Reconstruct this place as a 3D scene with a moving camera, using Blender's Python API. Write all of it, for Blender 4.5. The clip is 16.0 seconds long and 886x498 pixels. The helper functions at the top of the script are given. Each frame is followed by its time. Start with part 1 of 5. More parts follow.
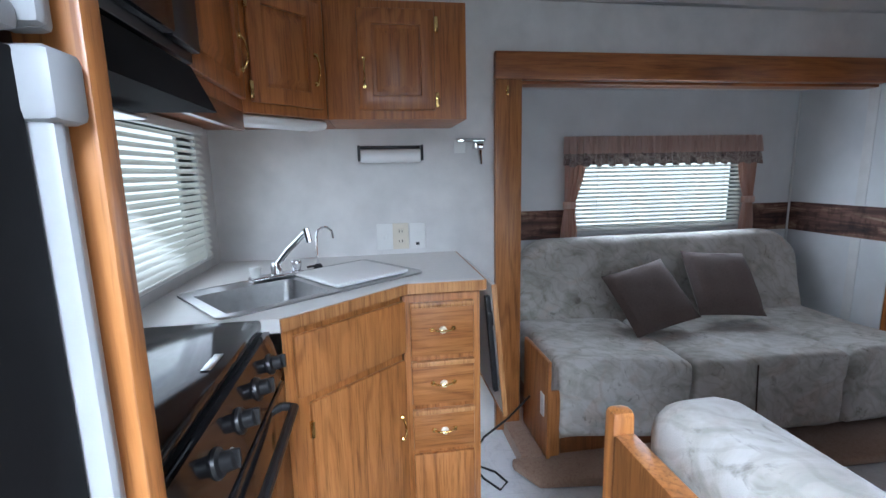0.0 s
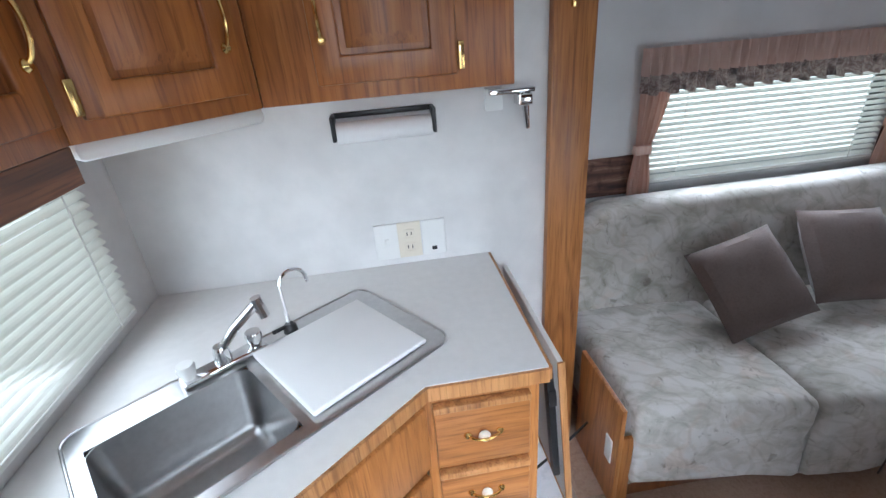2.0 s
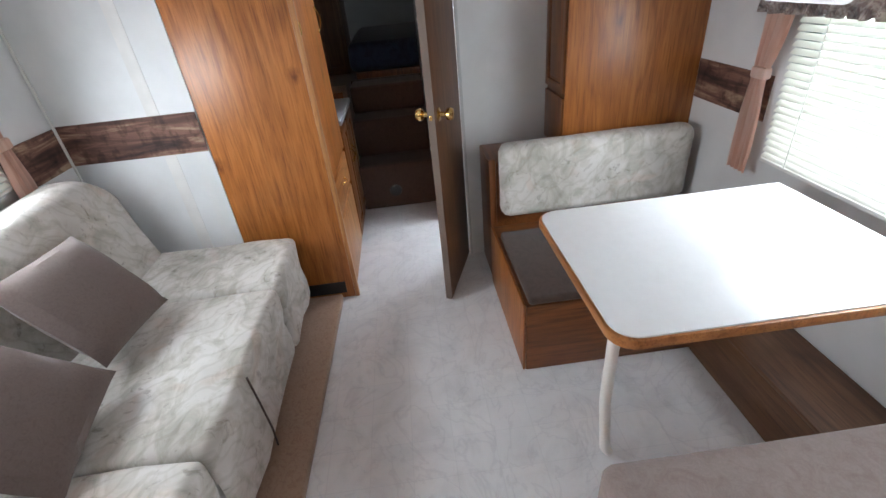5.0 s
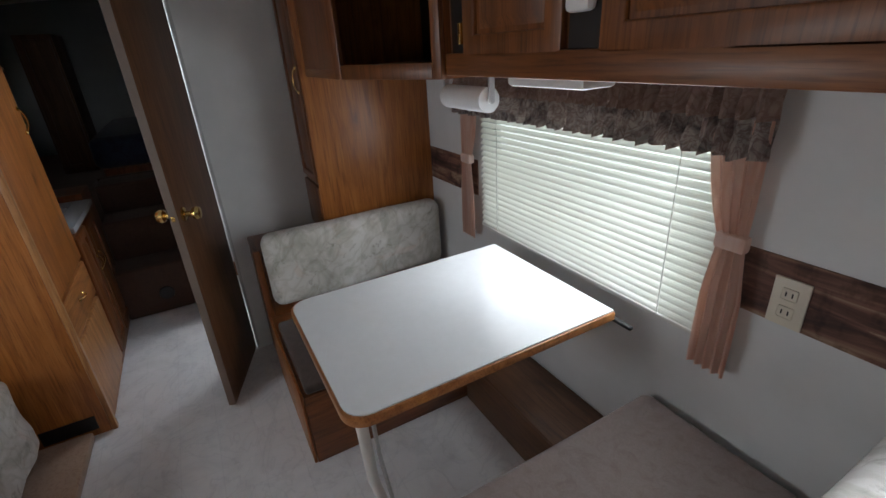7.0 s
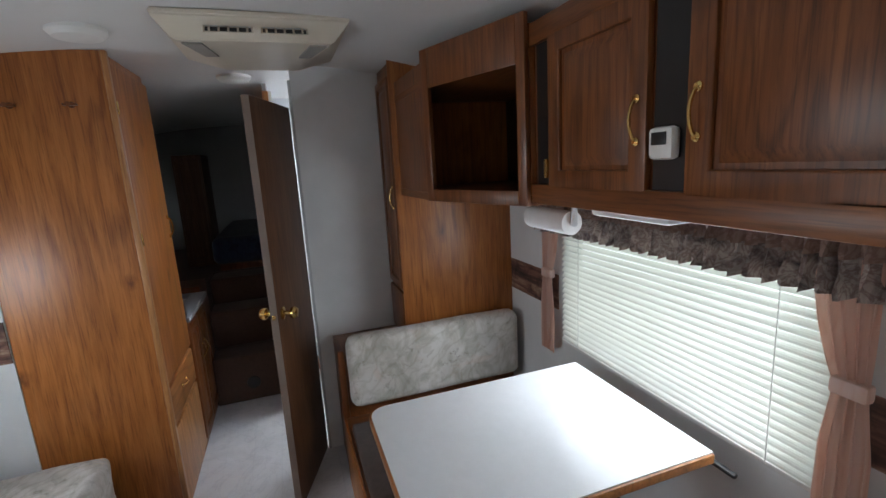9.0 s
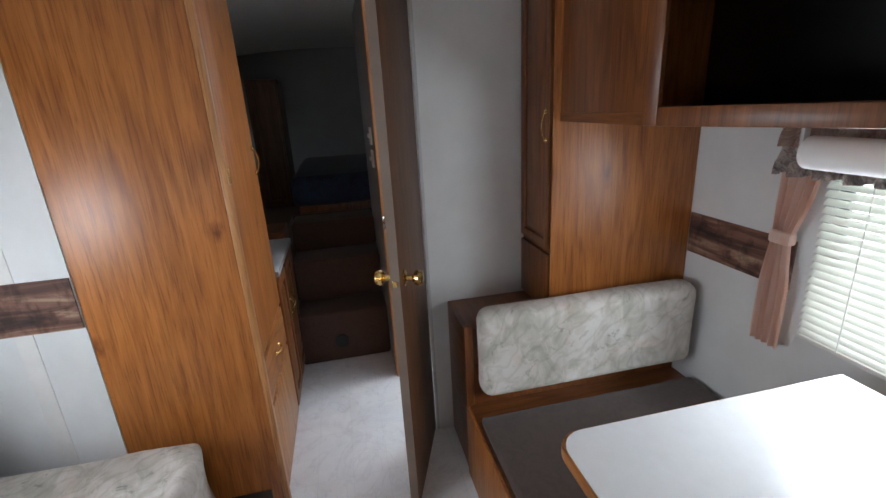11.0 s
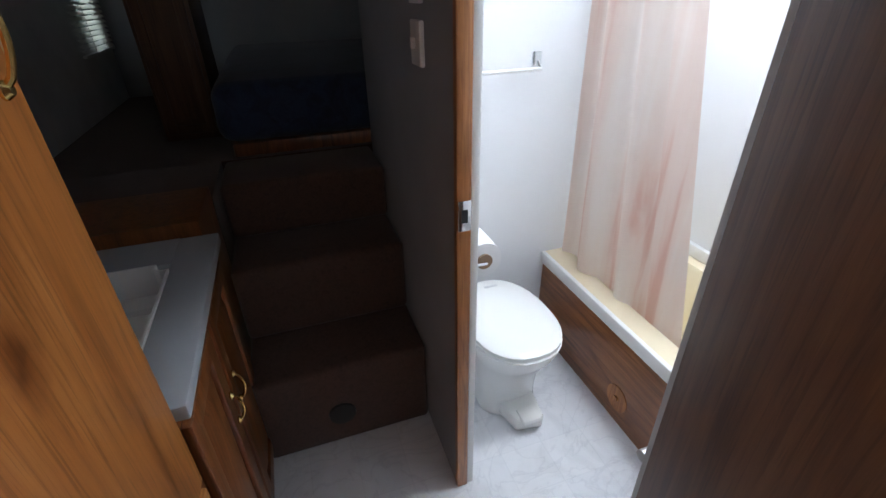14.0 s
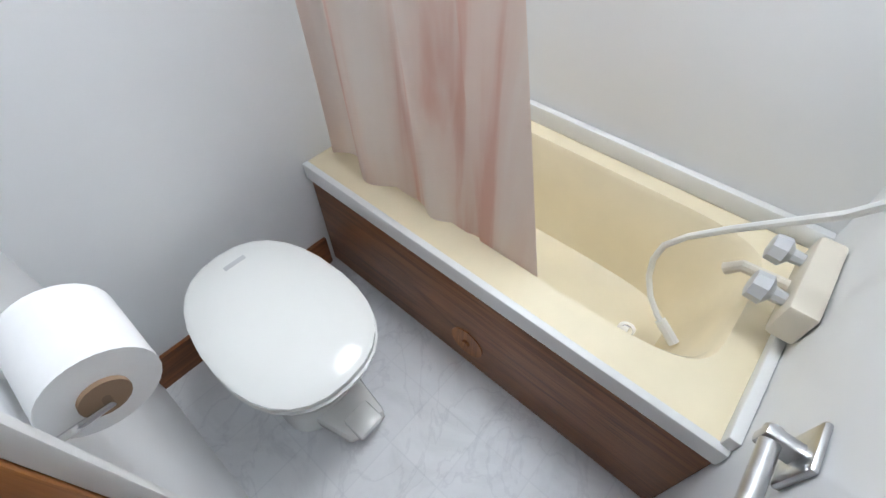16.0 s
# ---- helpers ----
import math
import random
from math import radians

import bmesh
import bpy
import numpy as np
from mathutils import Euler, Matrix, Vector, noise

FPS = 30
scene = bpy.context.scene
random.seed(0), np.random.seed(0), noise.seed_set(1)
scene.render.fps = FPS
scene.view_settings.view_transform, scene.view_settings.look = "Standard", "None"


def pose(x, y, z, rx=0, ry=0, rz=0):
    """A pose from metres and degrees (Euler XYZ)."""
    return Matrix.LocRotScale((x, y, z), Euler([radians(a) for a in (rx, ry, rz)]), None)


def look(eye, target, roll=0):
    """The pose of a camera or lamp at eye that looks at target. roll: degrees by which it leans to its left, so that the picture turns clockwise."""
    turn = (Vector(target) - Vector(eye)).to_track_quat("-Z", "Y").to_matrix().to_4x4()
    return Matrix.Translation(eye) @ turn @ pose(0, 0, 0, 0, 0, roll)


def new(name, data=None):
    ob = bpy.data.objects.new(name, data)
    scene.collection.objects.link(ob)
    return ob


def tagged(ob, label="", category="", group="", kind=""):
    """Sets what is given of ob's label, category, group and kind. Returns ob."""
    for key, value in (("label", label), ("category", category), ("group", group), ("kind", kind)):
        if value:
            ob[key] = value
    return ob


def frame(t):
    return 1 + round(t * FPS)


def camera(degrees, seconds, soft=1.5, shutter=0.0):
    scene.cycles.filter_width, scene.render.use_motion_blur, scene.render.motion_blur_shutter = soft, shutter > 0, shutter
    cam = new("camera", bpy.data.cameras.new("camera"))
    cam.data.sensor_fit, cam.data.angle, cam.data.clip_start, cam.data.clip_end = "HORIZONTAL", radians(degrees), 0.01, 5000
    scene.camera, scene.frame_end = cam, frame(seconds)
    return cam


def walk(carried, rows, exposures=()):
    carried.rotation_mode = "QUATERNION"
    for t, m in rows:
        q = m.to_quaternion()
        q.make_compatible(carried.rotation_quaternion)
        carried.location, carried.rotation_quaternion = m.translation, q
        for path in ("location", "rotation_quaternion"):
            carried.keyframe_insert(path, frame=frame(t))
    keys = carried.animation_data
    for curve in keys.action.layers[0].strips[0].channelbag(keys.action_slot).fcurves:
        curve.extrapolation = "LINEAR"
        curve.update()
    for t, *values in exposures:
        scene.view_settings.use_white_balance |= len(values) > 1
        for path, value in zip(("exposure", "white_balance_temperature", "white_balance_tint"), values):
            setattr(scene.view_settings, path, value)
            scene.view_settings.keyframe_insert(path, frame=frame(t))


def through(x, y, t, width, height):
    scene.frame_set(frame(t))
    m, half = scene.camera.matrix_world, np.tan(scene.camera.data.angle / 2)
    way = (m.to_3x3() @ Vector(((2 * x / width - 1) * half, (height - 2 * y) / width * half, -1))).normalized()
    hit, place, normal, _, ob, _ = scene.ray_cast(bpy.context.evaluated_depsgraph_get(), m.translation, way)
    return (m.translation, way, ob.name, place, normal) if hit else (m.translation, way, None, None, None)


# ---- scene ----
cam = camera(88.9, 16.0)
PATH = [
    (0, (0.656, 0.236, 1.281), (0.951, 2.185, 0.943), -1.2),
    (0.5, (0.667, 0.389, 1.267), (0.852, 2.262, 0.591), -1.7),
    (1, (0.676, 0.6, 1.397), (0.771, 2.463, 0.676), -1.6),
    (1.5, (0.645, 0.792, 1.55), (0.715, 2.636, 0.778), -2.3),
    (2, (0.735, 0.973, 1.579), (0.925, 2.759, 0.7), -4.8),
    (2.5, (0.871, 1.116, 1.56), (1.472, 2.82, 0.704), -5.3),
    (3, (1.06, 1.213, 1.479), (2.192, 2.632, 0.639), -4.9),
    (3.5, (1.147, 1.292, 1.472), (2.66, 2.213, 0.543), -3.9),
    (4, (1.159, 1.299, 1.483), (2.835, 1.733, 0.482), -2.8),
    (4.5, (1.175, 1.283, 1.462), (2.89, 1.378, 0.438), -3.9),
    (5, (1.182, 1.215, 1.453), (2.892, 1.135, 0.42), -5.9),
    (7.5, (1.06, 0.972, 1.526), (2.659, 0.005, 0.813), -1.7),
    (8, (1.051, 0.991, 1.544), (2.755, 0.081, 1.027), -2.3),
    (8.5, (1.06, 0.993, 1.564), (2.854, 0.216, 1.145), -3.0),
    (9, (1.062, 1.017, 1.571), (2.921, 0.385, 1.19), -3.3),
    (9.5, (1.101, 1.023, 1.561), (3.012, 0.581, 1.168), -3.8),
    (12, (2.262, 1.352, 1.453), (4.079, 0.891, 0.755), -2.0),
    (12.5, (2.525, 1.337, 1.429), (4.331, 0.826, 0.738), -1.8),
    (13, (2.713, 1.326, 1.42), (4.504, 0.848, 0.669), -2.3),
    (13.5, (2.921, 1.365, 1.409), (4.652, 0.875, 0.537), -1.6),
    (14, (3.203, 1.37, 1.341), (4.846, 0.821, 0.34), -1.2),
    (14.5, (3.389, 1.304, 1.284), (4.912, 0.636, 0.173), -1.9),
    (15, (3.536, 1.15, 1.295), (4.895, 0.342, 0.069), -3.0),
    (15.5, (3.673, 0.993, 1.206), (4.784, 0.033, -0.153), -2.5),
    (16, (3.728, 0.912, 1.142), (4.575, -0.036, -0.402), -0.6),
]
EXPOSURES = [(0.0, -0.72, 5500, 10), (0.5, -0.35, 5550, 10), (1.0, -0.15, 5650, 10), (1.5, -0.15, 5650, 10), (2.5, -0.05, 5850, 10), (3.0, 0.35, 5900, 10), (3.5, 0.5, 5850, 10), (4.0, 0.4, 6100, 10), (4.5, 0.68, 6150, 10), (5.0, 0.65, 6250, 10),
             (7.5, -0.7, 6350, 10), (8.0, -0.35, 6300, 10), (9.0, -0.25, 6200, 10), (9.5, 0.05, 6300, 10), (12.0, 0.32, 6050, 10), (12.5, 0.22, 5900, 10), (13.5, 0.12, 6050, 10),
             (14.0, -0.05, 6000, 10), (14.5, -0.35, 5900, 10), (15.0, -0.2, 6100, 10), (15.5, -0.1, 6200, 10), (16.0, -0.35, 6300, 10)]
walk(cam, [(t, look(e, g, r)) for t, e, g, r in PATH], EXPOSURES)

# ---- light ----
world = bpy.data.worlds.new("sky")
scene.world = world
world.use_nodes = True
wn = world.node_tree
sky = wn.nodes.new("ShaderNodeTexSky")
sky.sky_type = "NISHITA"
sky.sun_disc = False
sky.sun_elevation = radians(55)
sky.sun_rotation = radians(200)
wn.links.new(sky.outputs[0], wn.nodes["Background"].inputs[0])
wn.nodes["Background"].inputs[1].default_value = 0.15


def area(name, eye, target, sx, sy, watts, col=(1, 1, 1)):
    d = bpy.data.lights.new(name, "AREA")
    d.shape, d.size, d.size_y, d.energy, d.color = "RECTANGLE", sx, sy, watts, col
    o = new(name, d)
    o.matrix_world = look(eye, target)
    return o


sun = new("sun", bpy.data.lights.new("sun", "SUN"))
sun.data.energy, sun.data.angle, sun.data.color = 1.2, radians(20), (1, 0.97, 0.92)
sun.matrix_world = look((0, 0, 10), (1.5, 3.0, 0))
COOL = (0.90, 0.95, 1.0)
area("window_light_kitchen", (0.06, 1.73, 1.2), (1, 1.60, 1.0), 0.6, 0.4, 2, COOL)
area("window_light_sofa", (2.3, 2.60, 1.15), (2.3, 1, 0.8), 0.95, 0.3, 9, COOL)
area("window_light_dinette", (2.15, -0.02, 1.04), (2.15, 1, 0.90), 0.9, 0.42, 5.5, COOL)
door_light = area("door_light", (0.75, -0.80, 2.10), (0.85, 0.60, 0.2), 0.6, 0.8, 98, COOL)
door_light.data.spread = radians(105)
area("skylight_bath", (4.05, 0.30, 1.93), (4.05, 0.30, 0), 0.45, 0.36, 18, COOL)


# ---- materials ----
def nodes(name):
    m = bpy.data.materials.new(name)
    m.use_nodes = True
    return m, m.node_tree, m.node_tree.nodes["Principled BSDF"]


def ramp(nt, fac, stops):
    r = nt.nodes.new("ShaderNodeValToRGB")
    e = r.color_ramp.elements
    while len(e) < len(stops):
        e.new(0.5)
    for k, (p, c) in zip(e, stops):
        k.position, k.color = p, (*c, 1)
    nt.links.new(fac, r.inputs[0])
    return r.outputs[0]


def coords(nt, scale=(1, 1, 1), offset=True):
    tc, mp = nt.nodes.new("ShaderNodeTexCoord"), nt.nodes.new("ShaderNodeMapping")
    mp.inputs["Scale"].default_value = scale
    nt.links.new(tc.outputs["Object"], mp.inputs[0])
    if offset:
        oi = nt.nodes.new("ShaderNodeObjectInfo")
        mu = nt.nodes.new("ShaderNodeMath")
        mu.operation = "MULTIPLY"
        mu.inputs[1].default_value = 7.0
        nt.links.new(oi.outputs["Random"], mu.inputs[0])
        nt.links.new(mu.outputs[0], mp.inputs["Location"])
    return mp.outputs[0]


def noise_tex(nt, vec, scale, detail=4, rough=0.55, distort=0.0):
    n = nt.nodes.new("ShaderNodeTexNoise")
    n.inputs["Scale"].default_value, n.inputs["Detail"].default_value = scale, detail
    n.inputs["Roughness"].default_value, n.inputs["Distortion"].default_value = rough, distort
    nt.links.new(vec, n.inputs["Vector"])
    return n.outputs[0]


def noise_voc(nt, vec):
    n = nt.nodes.new("ShaderNodeTexNoise")
    nt.links.new(vec, n.inputs["Vector"])
    return n.outputs["Color"]


def bump(nt, b, h, strength, dist=0.002):
    k = nt.nodes.new("ShaderNodeBump")
    k.inputs["Strength"].default_value, k.inputs["Distance"].default_value = strength, dist
    nt.links.new(h, k.inputs["Height"])
    nt.links.new(k.outputs[0], b.inputs["Normal"])


def mixc(nt, fac, a, b2, mode="MIX"):
    x = nt.nodes.new("ShaderNodeMix")
    x.data_type, x.blend_type = "RGBA", mode
    for s, v in ((x.inputs[0], fac), (x.inputs[6], a), (x.inputs[7], b2)):
        if isinstance(v, (int, float)):
            s.default_value = v
        elif isinstance(v, tuple):
            s.default_value = (*v, 1)
        else:
            nt.links.new(v, s)
    return x.outputs[2]


def plain(name, col, rough=0.5, metal=0.0, vary=0.06, scale=9.0, bmp=0.05, bscale=180.0, coat=0.0):
    m, nt, b = nodes(name)
    v = coords(nt)
    lo = tuple(c * (1 - vary) for c in col)
    hi = tuple(min(1, c * (1 + vary)) for c in col)
    nt.links.new(ramp(nt, noise_tex(nt, v, scale), [(0.3, lo), (0.7, hi)]), b.inputs["Base Color"])
    b.inputs["Roughness"].default_value, b.inputs["Metallic"].default_value = rough, metal
    b.inputs["Coat Weight"].default_value = coat
    if bmp:
        bump(nt, b, noise_tex(nt, v, bscale, 2), bmp, 0.001)
    return m


def wood(name, dark, mid, light, axis="z", rough=0.38, cath=1.0, knots=0.0):
    """Oak with long grain, cathedral figure, dark pore dashes and a few knots along one axis."""
    m, nt, b = nodes(name)
    k = {"x": 0, "y": 1, "z": 2}[axis]

    def along(across, length):
        v = [across] * 3
        v[k] = length
        return coords(nt, tuple(v))
    low = noise_tex(nt, along(3.0, 0.42), 1.0, 3, 0.5, 0.35)
    mul, sine = nt.nodes.new("ShaderNodeMath"), nt.nodes.new("ShaderNodeMath")
    mul.operation, sine.operation = "MULTIPLY", "SINE"
    mul.inputs[1].default_value = 95.0 * cath
    nt.links.new(low, mul.inputs[0])
    nt.links.new(mul.outputs[0], sine.inputs[0])
    streak = noise_tex(nt, along(14.0, 0.9), 3.0, 6, 0.65, 0.6)
    base = ramp(nt, streak, [(0.30, dark), (0.5, mid), (0.72, light)])
    figc = ramp(nt, sine.outputs[0], [(0.0, (1, 1, 1)), (0.6, (0.90, 0.88, 0.86)), (0.97, (0.58, 0.52, 0.46))])
    patch = noise_tex(nt, along(2.2, 0.8), 1.0, 2)
    fac = ramp(nt, patch, [(0.38, (0.12, 0.12, 0.12)), (0.60, (0.7, 0.7, 0.7))])
    pore = noise_tex(nt, along(190.0, 7.0), 1.0, 3, 0.6)
    porec = ramp(nt, pore, [(0.36, (0.50, 0.43, 0.37)), (0.47, (1, 1, 1))])
    fleck = noise_tex(nt, along(45.0, 3.2), 1.0, 4, 0.6, 0.4)
    fleckc = ramp(nt, fleck, [(0.33, (0.50, 0.42, 0.36)), (0.45, (1, 1, 1))])
    c = mixc(nt, fac, base, figc, "MULTIPLY")
    c = mixc(nt, 0.65, c, porec, "MULTIPLY")
    c = mixc(nt, 0.32, c, fleckc, "MULTIPLY")
    tone = noise_tex(nt, coords(nt), 1.7, 3)
    c = mixc(nt, 0.7, c, ramp(nt, tone, [(0.35, (0.78, 0.76, 0.74)), (0.62, (1, 1, 1))]), "MULTIPLY")
    if knots:
        vo = nt.nodes.new("ShaderNodeTexVoronoi")
        vo.voronoi_dimensions = "2D"
        vo.inputs["Scale"].default_value = 2.3
        sep, add, com = nt.nodes.new("ShaderNodeSeparateXYZ"), nt.nodes.new("ShaderNodeMath"), nt.nodes.new("ShaderNodeCombineXYZ")
        warp = mixc(nt, 0.04, along(1.0, 0.6), noise_voc(nt, along(6.0, 4.0)))
        nt.links.new(warp, sep.inputs[0])
        nt.links.new(sep.outputs[0], add.inputs[0])
        nt.links.new(sep.outputs[1], add.inputs[1])
        nt.links.new(add.outputs[0], com.inputs[0])
        nt.links.new(sep.outputs[2], com.inputs[1])
        nt.links.new(com.outputs[0], vo.inputs["Vector"])
        spot = ramp(nt, vo.outputs["Distance"], [(0.010, (0.25, 0.17, 0.12)), (0.028, (0.55, 0.47, 0.40)), (0.07, (1, 1, 1))])
        c = mixc(nt, knots, c, spot, "MULTIPLY")
    nt.links.new(c, b.inputs["Base Color"])
    b.inputs["Roughness"].default_value = rough
    b.inputs["Coat Weight"].default_value, b.inputs["Coat Roughness"].default_value = 0.12, 0.28
    bump(nt, b, pore, 0.15, 0.001)
    return m


def floral(name):
    """Cream upholstery with blurred grey-green leaf blotches and fine scrolling line work."""
    m, nt, b = nodes(name)
    v = coords(nt)
    c = ramp(nt, noise_tex(nt, v, 3.2, 3, 0.55, 0.6), [(0.32, (0.45, 0.43, 0.395)), (0.5, (0.57, 0.55, 0.52)), (0.68, (0.65, 0.63, 0.60))])
    leaf = noise_tex(nt, coords(nt, (1.0, 1.6, 1.3)), 8.0, 4, 0.62, 0.9)
    c = mixc(nt, 0.9, c, ramp(nt, leaf, [(0.34, (0.66, 0.66, 0.61)), (0.46, (0.84, 0.83, 0.79)), (0.56, (1, 1, 1))]), "MULTIPLY")
    dark = noise_tex(nt, coords(nt, (1.3, 1.0, 1.1)), 17.0, 4, 0.6, 1.2)
    c = mixc(nt, 0.8, c, ramp(nt, dark, [(0.28, (0.50, 0.48, 0.45)), (0.40, (1, 1, 1))]), "MULTIPLY")
    rose = noise_tex(nt, v, 7.0, 2, 0.5, 0.8)
    c = mixc(nt, 0.6, c, ramp(nt, rose, [(0.58, (1, 1, 1)), (0.68, (1.0, 0.88, 0.82))]), "MULTIPLY")
    w = nt.nodes.new("ShaderNodeTexWave")
    w.wave_type, w.rings_direction = "RINGS", "SPHERICAL"
    w.inputs["Scale"].default_value, w.inputs["Distortion"].default_value = 7.0, 9.0
    w.inputs["Detail"].default_value, w.inputs["Detail Scale"].default_value = 1.0, 1.3
    nt.links.new(v, w.inputs["Vector"])
    c = mixc(nt, 0.35, c, ramp(nt, w.outputs["Fac"], [(0.04, (0.70, 0.68, 0.64)), (0.22, (1, 1, 1))]), "MULTIPLY")
    nt.links.new(c, b.inputs["Base Color"])
    b.inputs["Roughness"].default_value, b.inputs["Sheen Weight"].default_value = 0.95, 0.2
    bump(nt, b, noise_tex(nt, v, 380, 2), 0.25, 0.0015)
    return m


def sheer(name, cols, folds, through=0.35):
    """Thin cloth that lets daylight glow through it."""
    m, nt, b = nodes(name)
    c = ramp(nt, noise_tex(nt, coords(nt, folds), 1.2, 4, 0.5, 0.4), [(0.33, cols[0]), (0.45, cols[1]), (0.62, cols[2])])
    nt.links.new(c, b.inputs["Base Color"])
    b.inputs["Roughness"].default_value = 0.85
    t, x = nt.nodes.new("ShaderNodeBsdfTranslucent"), nt.nodes.new("ShaderNodeMixShader")
    nt.links.new(c, t.inputs[0])
    x.inputs[0].default_value = through
    nt.links.new(b.outputs[0], x.inputs[1])
    nt.links.new(t.outputs[0], x.inputs[2])
    nt.links.new(x.outputs[0], nt.nodes["Material Output"].inputs[0])
    return m


def landscape_border(name):
    """Printed paper strip: streaky brown hills with pale gaps and a dark lower edge of brushwork."""
    m, nt, b = nodes(name)
    c = ramp(nt, noise_tex(nt, coords(nt, (3.0, 3.0, 22.0)), 1.0, 5, 0.6, 0.8), [(0.30, (0.030, 0.016, 0.014)), (0.45, (0.10, 0.045, 0.035)), (0.56, (0.20, 0.10, 0.07)), (0.68, (0.40, 0.29, 0.20))])
    tuft = noise_tex(nt, coords(nt, (26.0, 26.0, 14.0)), 1.0, 3, 0.6)
    c = mixc(nt, 0.7, c, ramp(nt, tuft, [(0.36, (0.35, 0.30, 0.28)), (0.50, (1, 1, 1))]), "MULTIPLY")
    nt.links.new(c, b.inputs["Base Color"])
    b.inputs["Roughness"].default_value = 0.7
    return m


def fabric(name, cols, scale=6.0, weave=420.0, rough=0.95, distort=2.0, lines=0.75):
    m, nt, b = nodes(name)
    v = coords(nt)
    n1 = noise_tex(nt, v, scale, 5, 0.6, distort)
    n2 = noise_tex(nt, v, scale * 2.3, 3, 0.5, distort * 1.5)
    c = ramp(nt, n1, [(0.30, cols[0]), (0.45, cols[1]), (0.58, cols[2]), (0.75, cols[1])])
    line = ramp(nt, n2, [(0.40, (1, 1, 1)), (0.485, cols[3]), (0.51, cols[3]), (0.58, (1, 1, 1))])
    c = mixc(nt, lines, c, line, "MULTIPLY")
    nt.links.new(c, b.inputs["Base Color"])
    b.inputs["Roughness"].default_value = rough
    b.inputs["Sheen Weight"].default_value = 0.2
    bump(nt, b, noise_tex(nt, v, weave, 2), 0.25, 0.0015)
    return m


OAK = wood("oak", (0.30, 0.108, 0.028), (0.45, 0.18, 0.050), (0.55, 0.245, 0.078))
OAK_X = wood("oak_x", (0.30, 0.108, 0.028), (0.45, 0.18, 0.050), (0.55, 0.245, 0.078), "x")
OAKP = wood("oak_pale", (0.36, 0.15, 0.05), (0.52, 0.25, 0.09), (0.6, 0.31, 0.13))
# Oak darkened to hold the backlit side's shade; also used for dark trim.
DARK = wood("dark_and_shaded_oak", (0.12, 0.038, 0.010), (0.205, 0.068, 0.018), (0.28, 0.102, 0.031))
DARK_X = wood("dark_and_shaded_oak_x", (0.12, 0.038, 0.010), (0.205, 0.068, 0.018), (0.28, 0.102, 0.031), "x")
DARK_Y = wood("dark_and_shaded_oak_y", (0.12, 0.038, 0.010), (0.205, 0.068, 0.018), (0.28, 0.102, 0.031), "y")
CHERRY = wood("stained_oak", (0.25, 0.079, 0.018), (0.39, 0.134, 0.031), (0.49, 0.186, 0.050))
CHERRY_X = wood("stained_oak_x", (0.25, 0.079, 0.018), (0.39, 0.134, 0.031), (0.49, 0.186, 0.050), "x")
KNOTTY = wood("knotty_oak", (0.31, 0.098, 0.021), (0.47, 0.165, 0.036), (0.56, 0.225, 0.060), knots=0.85, cath=0.7)
# Oak copy with less shade in its colour, for panels that catch light.
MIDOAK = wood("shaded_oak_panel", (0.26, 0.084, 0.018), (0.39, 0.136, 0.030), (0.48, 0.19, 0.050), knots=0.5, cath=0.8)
PANEL_X = wood("brown_panel_x", (0.15, 0.058, 0.020), (0.27, 0.105, 0.036), (0.35, 0.150, 0.056), "x")
WALNUT = wood("walnut_door", (0.075, 0.030, 0.012), (0.122, 0.052, 0.021), (0.17, 0.080, 0.036), rough=0.5)
WALNUT_X = wood("walnut_x", (0.075, 0.030, 0.012), (0.122, 0.052, 0.021), (0.17, 0.080, 0.036), "x", rough=0.5)
WALL = plain("wall_vinyl", (0.70, 0.71, 0.72), 0.6, 0, 0.07, 4.0, 0.08, 90)
WALLK = plain("marbled_wall_vinyl", (0.70, 0.69, 0.68), 0.55, 0, 0.10, 6.0, 0.08, 90)
WALLB = plain("bath_wall", (0.80, 0.81, 0.82), 0.4, 0, 0.02, 3.0, 0.03, 90)
CEIL = plain("ceiling_panel", (0.72, 0.72, 0.71), 0.7, 0, 0.03, 3.0, 0.06, 140)
BOARD = plain("cutting_board_white", (0.84, 0.84, 0.83), 0.45, 0, 0.02)
MATT = plain("matt_black", (0.010, 0.010, 0.011), 0.75, 0, 0.2)
MATT.node_tree.nodes["Principled BSDF"].inputs["Specular IOR Level"].default_value = 0.12
TAUPE = plain("door_edge_taupe", (0.17, 0.125, 0.10), 0.6, 0, 0.08)
GRILLE = plain("grey_grille", (0.30, 0.29, 0.27), 0.6, 0, 0.2, 300)
WHITE = plain("white_plastic", (0.78, 0.78, 0.76), 0.35, 0, 0.02)
CREAM = plain("cream_plastic", (0.72, 0.66, 0.55), 0.4, 0, 0.03)
LAM = plain("white_laminate", (0.72, 0.71, 0.69), 0.3, 0, 0.03, 40, 0.02)
TABLE = plain("table_laminate", (0.74, 0.75, 0.77), 0.16, 0, 0.02, 30, 0.01)
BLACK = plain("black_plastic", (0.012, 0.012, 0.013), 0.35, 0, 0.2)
GLOSS = plain("black_enamel", (0.012, 0.012, 0.014), 0.10, 0, 0.2, 9, 0)
STEEL = plain("brushed_steel", (0.56, 0.56, 0.56), 0.28, 1, 0.06, 60, 0.03, 260)
CHROME = plain("chrome", (0.75, 0.75, 0.76), 0.08, 1, 0.02, 9, 0)
BRASS = plain("brass", (0.75, 0.53, 0.20), 0.22, 1, 0.1)
